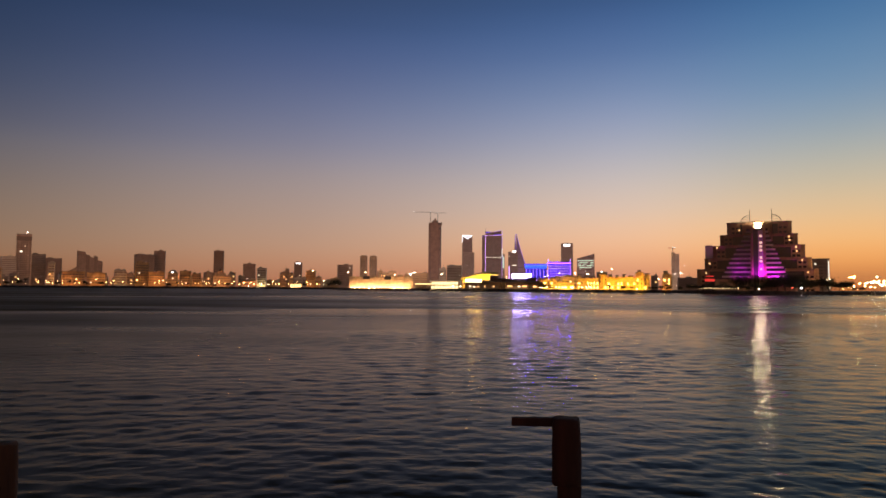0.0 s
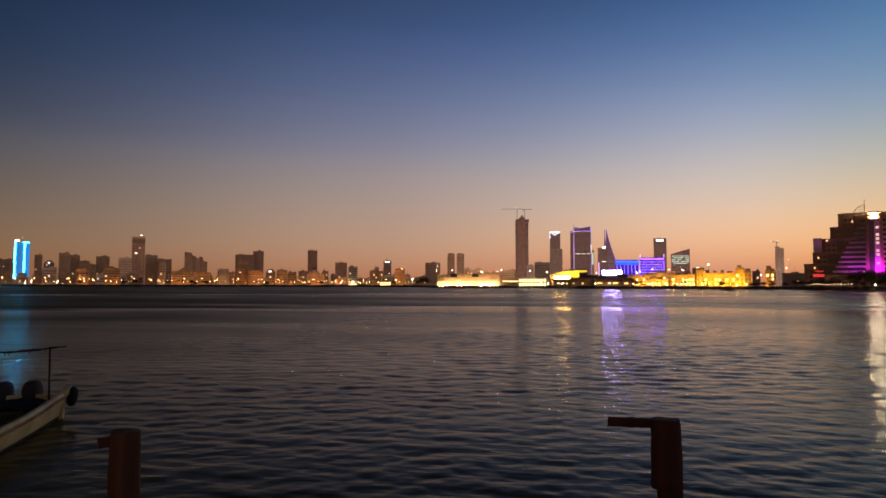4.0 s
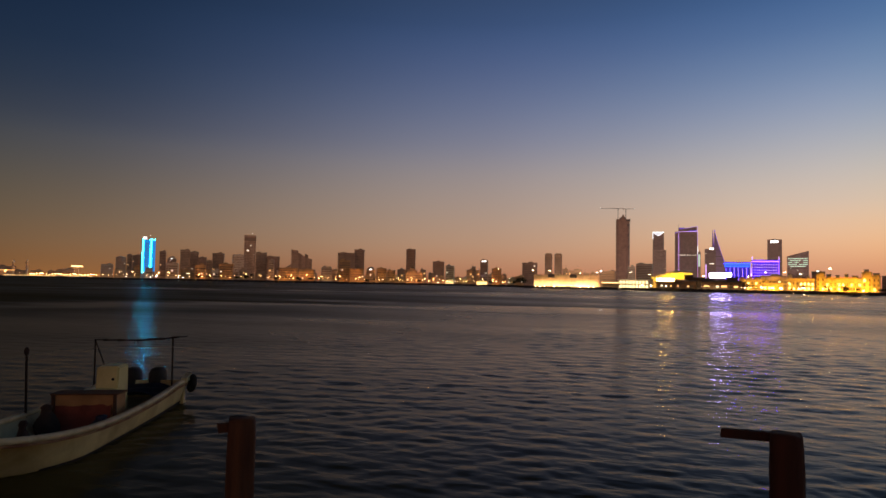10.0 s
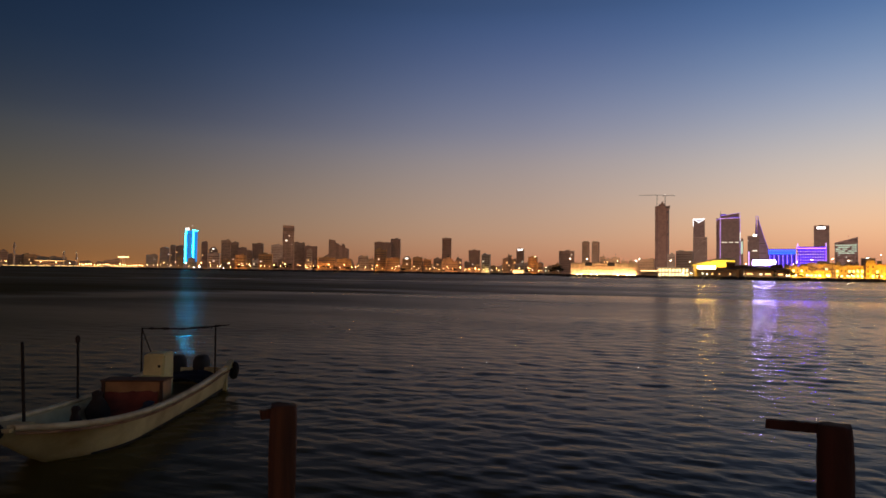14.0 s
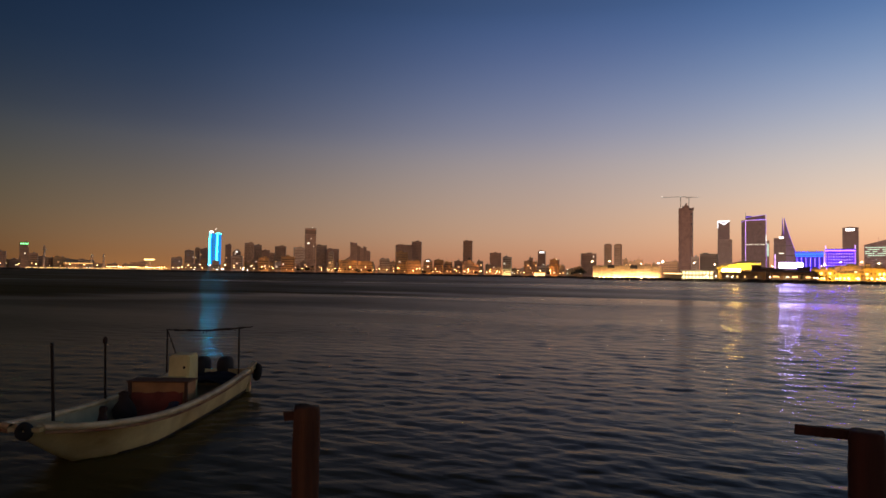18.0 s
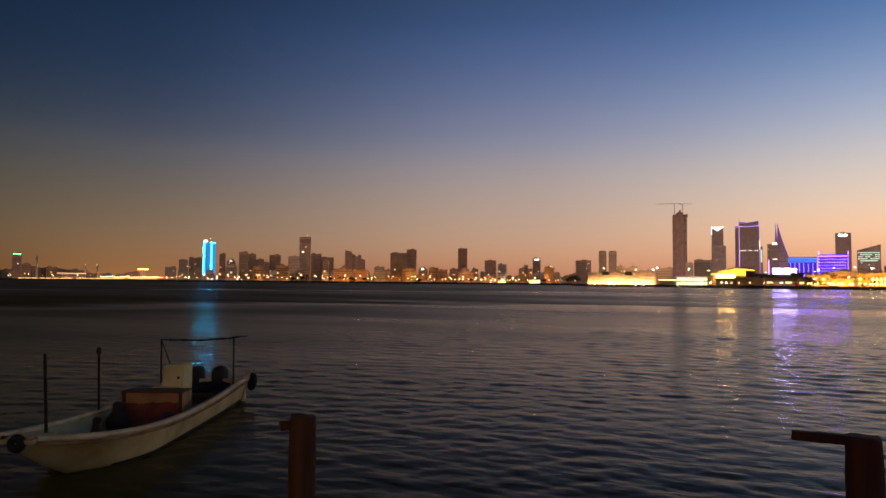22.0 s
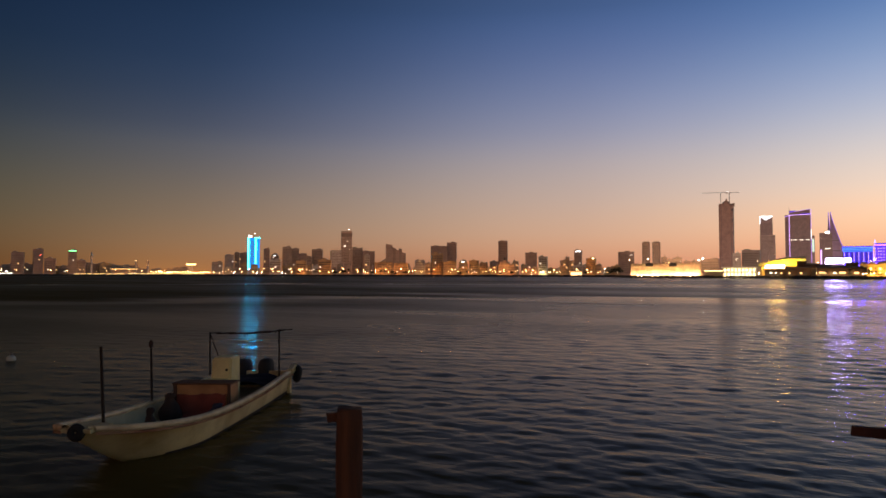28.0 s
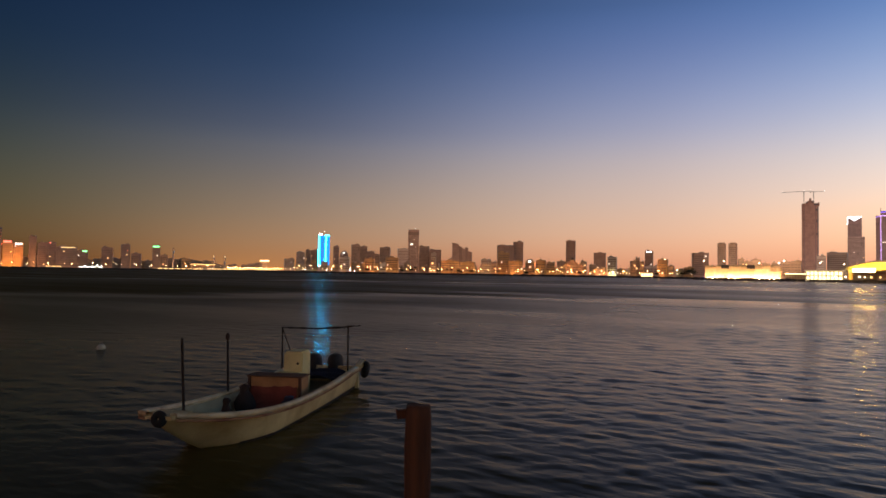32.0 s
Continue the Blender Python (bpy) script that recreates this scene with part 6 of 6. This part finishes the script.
for s in (1, -1):
    prev = None
    for f in STATIONS:
        hb, z = half_beam(f), sheer(f)
        cur = [bm.verts.new((f, s * (hb + dx), z + dz)) for dx, dz in ((0.025, -0.05), (0.035, 0.02), (-0.02, 0.045), (-0.09, 0.03), (-0.085, -0.04))]
        if prev:
            for i in range(5):
                bm.faces.new((prev[i], cur[i], cur[(i + 1) % 5], prev[(i + 1) % 5]))
        prev = cur
part("gunwale", bm, RAIL_PAINT, boat, "rounded cream gunwale", smooth=True)
bm = bmesh.new()
for s in (1, -1):
    prev = None
    for f in STATIONS:
        hb, z = half_beam(f), sheer(f)
        cur = [bm.verts.new((f, s * (hb + dx), z + dz)) for dx, dz in ((0.004, -0.1), (0.026, -0.095), (0.03, -0.06), (0.01, -0.052))]
        if prev:
            for i in range(3):
                bm.faces.new((prev[i], cur[i], cur[i + 1], prev[i + 1]))
        prev = cur
part("rub_strake", bm, STRAKE, boat, "grimy brown rubbing strake")
part("bow_deck", prism(((3.2, -0.3), (3.62, -0.22), (3.62, 0.22), (3.2, 0.3)), 0.76, 0.815), HULL, boat, "small flat bow deck")
part("transom", boxes((-3.62, -3.5, -0.8, 0.8, -0.2, 0.42)), HULL, boat)


def pole(f, s, z0, z1, r=0.028, lean=(0, 0)):
    bm = bmesh.new()
    rod(bm, (f, s, z0), (f + lean[0], s + lean[1], z1), r, r * 0.9, 8)
    return bm


p1 = part("bow_pole", pole(3.04, 0.06, 0.45, 1.92, 0.024, (0.02, -0.05)), POLE, boat, "rusty upright pole")
p2 = part("side_pole", pole(0.02, -0.86, 0.1, 1.66, 0.024, (0.0, -0.03)), POLE, boat, "rusty upright pole")
part("pole_head", lathe(((0.025, 1.54), (0.045, 1.58), (0.045, 1.64), (0.02, 1.69)), 8, None, (0.02, -0.89)), SACK, p2, "dark cloth wound round the pole head", smooth=True)
p3 = part("stern_pole", pole(-2.73, -0.93, 0.4, 1.56, 0.021), POLE, boat, "rusty upright pole")
bm = bmesh.new()
rod(bm, (-2.73, -0.93, 1.55), (-2.78, -0.72, 0.95), 0.014, 0.014, 6)
part("stay", bm, POLE, p3)
p4 = part("stern_pole", pole(-2.6, 0.83, 0.4, 1.66, 0.021), POLE, boat, "rusty upright pole")
bm = bmesh.new()
r4 = random.Random(4)
ends = Vector((-2.73, -0.95, 1.57)), Vector((-2.6, 1.15, 1.66))
knots = [ends[0].lerp(ends[1], i / 26) + Vector((0, 0, -0.05 * math.sin(i / 26 * 3.14) + r4.uniform(-0.006, 0.006))) for i in range(27)]
thick = [0.012 if i < 3 or i > 23 else r4.choice((0.013, 0.018, 0.026, 0.03)) for i in range(27)]
for i in range(26):
    rod(bm, knots[i], knots[i + 1], thick[i], thick[i + 1], 6)
for i in (7, 11, 12, 17, 21):
    rod(bm, knots[i], knots[i] - Vector((0, r4.uniform(-0.03, 0.03), r4.uniform(0.05, 0.11))), 0.012, 0.005, 5)
part("cross_rail", bm, POLE, p4, "thin rail wound with rope between the stern poles")

# steering console with locker in front
bm = prism(((-1.95, -0.27), (-1.3, -0.29), (-1.3, 0.16), (-1.95, 0.14)), 0.16, 1.14)
for v in bm.verts:
    if v.co.z > 1 and v.co.x > -1.6:
        v.co.x -= 0.12
bmesh.ops.bevel(bm, geom=list(bm.edges), offset=0.035, segments=2, affect="EDGES")
con = part("console", bm, CONSOLE, boat, "yellowed white steering console", smooth=False)
part("gauge", lathe(((0.03, -0.01), (0.03, 0.01)), 10), BLACK, con).matrix_basis = pose(-1.39, 0.06, 0.88, 0, 80, 0)
part("console_foot", boxes((-1.8, -1.2, -0.28, 0.15, 0.1, 0.7)), CONSOLE, con, "console plinth")
lock = part("locker", boxes((-1.0, -0.62, -0.74, 0.48, 0.1, 0.7)), TIMBER, boat, "plywood locker")
part("locker_lid", boxes((-1.03, -0.58, -0.77, 0.51, 0.7, 0.727)), LID, lock, "dark worn lid")
for s in (-0.74, 0.42):
    part("corner_batten", boxes((-0.62, -0.585, s, s + 0.06, 0.1, 0.7)), LID, lock, "dark corner batten")
bm = bmesh.new()
rows = []
r9 = random.Random(9)
for i in range(13):
    y = -0.66 + i * 1.06 / 12
    rows.append([bm.verts.new((fx + r9.uniform(-0.02, 0.02), y, zz + r9.uniform(-0.02, 0.02))) for fx, zz in ((-0.61, 0.5), (-0.57, 0.48), (-0.53, 0.34), (-0.46, 0.2), (-0.2, 0.17), (0.15, 0.15))])
for a, c in zip(rows, rows[1:]):
    for j in range(5):
        bm.faces.new((a[j], c[j], c[j + 1], a[j + 1]))
part("cloth", bm, CLOTH_RED, lock, "dark red cloth hanging over the locker", smooth=True)


def outboard(s):
    e = part("outboard_motor", boxes((-3.72, -3.6, s - 0.09, s + 0.09, 0.1, 0.5)), STEEL, boat, "dark outboard motor")
    bm = lathe(((0.13, 0.3), (0.18, 0.36), (0.2, 0.52), (0.19, 0.68), (0.14, 0.78), (0.05, 0.81)), 20)
    for v in bm.verts:
        a = math.atan2(v.co.y, v.co.x)
        q = 1.0 / max(abs(math.cos(a)), abs(math.sin(a))) ** 0.45
        v.co.x = -3.74 + v.co.x * 1.25 * q
        v.co.y = s + v.co.y * q * 0.92
    part("cowl", bm, COWL, e, "rounded dark cowl", smooth=True)
    part("leg", boxes((-3.78, -3.64, s - 0.06, s + 0.06, -0.6, 0.2)), COWL, e)


outboard(-0.48)
outboard(0.1)


def ring(name, centre, r, t, material, turn, label, parent=None, category=""):
    bm = bmesh.new()
    rows = []
    for i in range(20):
        a = 2 * math.pi * i / 20
        rows.append([bm.verts.new(((r + t * math.cos(c)) * math.cos(a), (r + t * math.cos(c)) * math.sin(a), t * math.sin(c))) for c in [2 * math.pi * j / 8 for j in range(8)]])
    for i in range(20):
        for j in range(8):
            bm.faces.new((rows[i][j], rows[(i + 1) % 20][j], rows[(i + 1) % 20][(j + 1) % 8], rows[i][(j + 1) % 8]))
    ob = part(name, bm, material, parent, label, smooth=True)
    ob.matrix_basis = pose(*centre, *turn)
    return ob


ring("tyre_fender", (-3.72, 0.92, 0.42), 0.15, 0.07, BLACK, (80, 0, 35), "black tyre fender at the stern quarter", boat)
ring("tyre_fender", (3.6, 0.0, 0.765), 0.068, 0.062, BLACK, (0, 82, 0), "black tyre fender at the bow", boat)
part("stern_horn", prism(((-3.86, 0.74), (-3.3, 0.8), (-3.3, 0.93), (-3.86, 0.86)), 0.5, (0.66, 0.6, 0.6, 0.66)), HULL, boat, "raised stern horn")


def bundle(name, f, s, z, w, h, seed, material, label, category):
    r = random.Random(seed)
    bm = bmesh.new()
    prof = [(0.5, 0.0), (0.56, 0.12), (0.5, 0.35), (0.4, 0.55), (0.22, 0.74), (0.2, 0.84), (0.26, 0.93), (0.1, 1.0)]
    lathe([(a * w, b * h) for a, b in prof], 12, bm)
    for v in bm.verts:
        v.co += Vector((r.uniform(-1, 1), r.uniform(-1, 1), 0)) * w * 0.08
    ob = new(name, mesh_of(bm, name, material, True))
    ob.matrix_basis = boat.matrix_basis @ pose(f, s, z, 0, 0, seed * 40)
    return tagged(ob, label, category)


bundle("sack", 2.0, 0.2, 0.12, 0.26, 0.66, 1, SACK, "dark tied sack standing on the skiff's deck", "sack")
bundle("sack", 0.0, -0.5, 0.08, 0.4, 0.56, 2, SACK, "tall dark sack leaning beside a pole in the skiff", "sack")
bundle("fishing_net", -0.1, 0.42, 0.08, 0.42, 0.34, 3, CLOTH_BLUE, "dark blue heap of fishing net on the skiff's deck", "fishing net")
bm = bmesh.new()
rows = []
for i in range(15):
    f = -3.3 + i * 1.2 / 14
    rows.append([bm.verts.new((f, y, 0.36 + 0.12 * math.sin(i * 0.9 + y * 5) * 0.5 + 0.1 * math.cos(y * 2))) for y in [-0.75 + 1.5 * j / 11 for j in range(12)]])
for a, c in zip(rows, rows[1:]):
    for j in range(11):
        bm.faces.new((a[j], c[j], c[j + 1], a[j + 1]))
bmesh.ops.solidify(bm, geom=list(bm.faces), thickness=0.03)
tarp = solo("tarpaulin", bm, CLOTH_BLUE, "crumpled dark blue tarpaulin in the skiff's stern", "tarpaulin", boat.matrix_basis.copy(), True)

# a small launch under way off the golden blocks
launch = root("motor_launch", 16.3, 395, "small dark open launch low on the water", "boat", 0.0, 12)
part("hull", prism(((-2.6, -0.6), (1.6, -0.8), (2.9, 0.0), (1.6, 0.8), (-2.6, 0.6)), -0.25, (0.5, 0.55, 0.8, 0.55, 0.5)), COWL, launch, "dark hull")
part("console", boxes((-0.6, 0.3, -0.35, 0.35, 0.5, 1.25)), COWL, launch)
part("outboard_motor", boxes((-3.0, -2.6, -0.2, 0.2, 0.0, 0.9)), COWL, launch)

# mooring float
float_root = tagged(new("mooring_float"), "scuffed white round mooring float on the water", "buoy")
float_root.matrix_basis = pose(-22.9, 13.9, 0.02, 8, 5, 20)
part("float_ball", lathe([(0.155 * math.sin(a), 0.03 - 0.14 * math.cos(a)) for a in [0.12 + 2.9 * i / 10 for i in range(11)]], 18), BUOY, float_root, smooth=True)
ring("shackle", (0, 0, 0.2), 0.05, 0.014, STEEL, (90, 0, 0), "small steel eye", float_root)
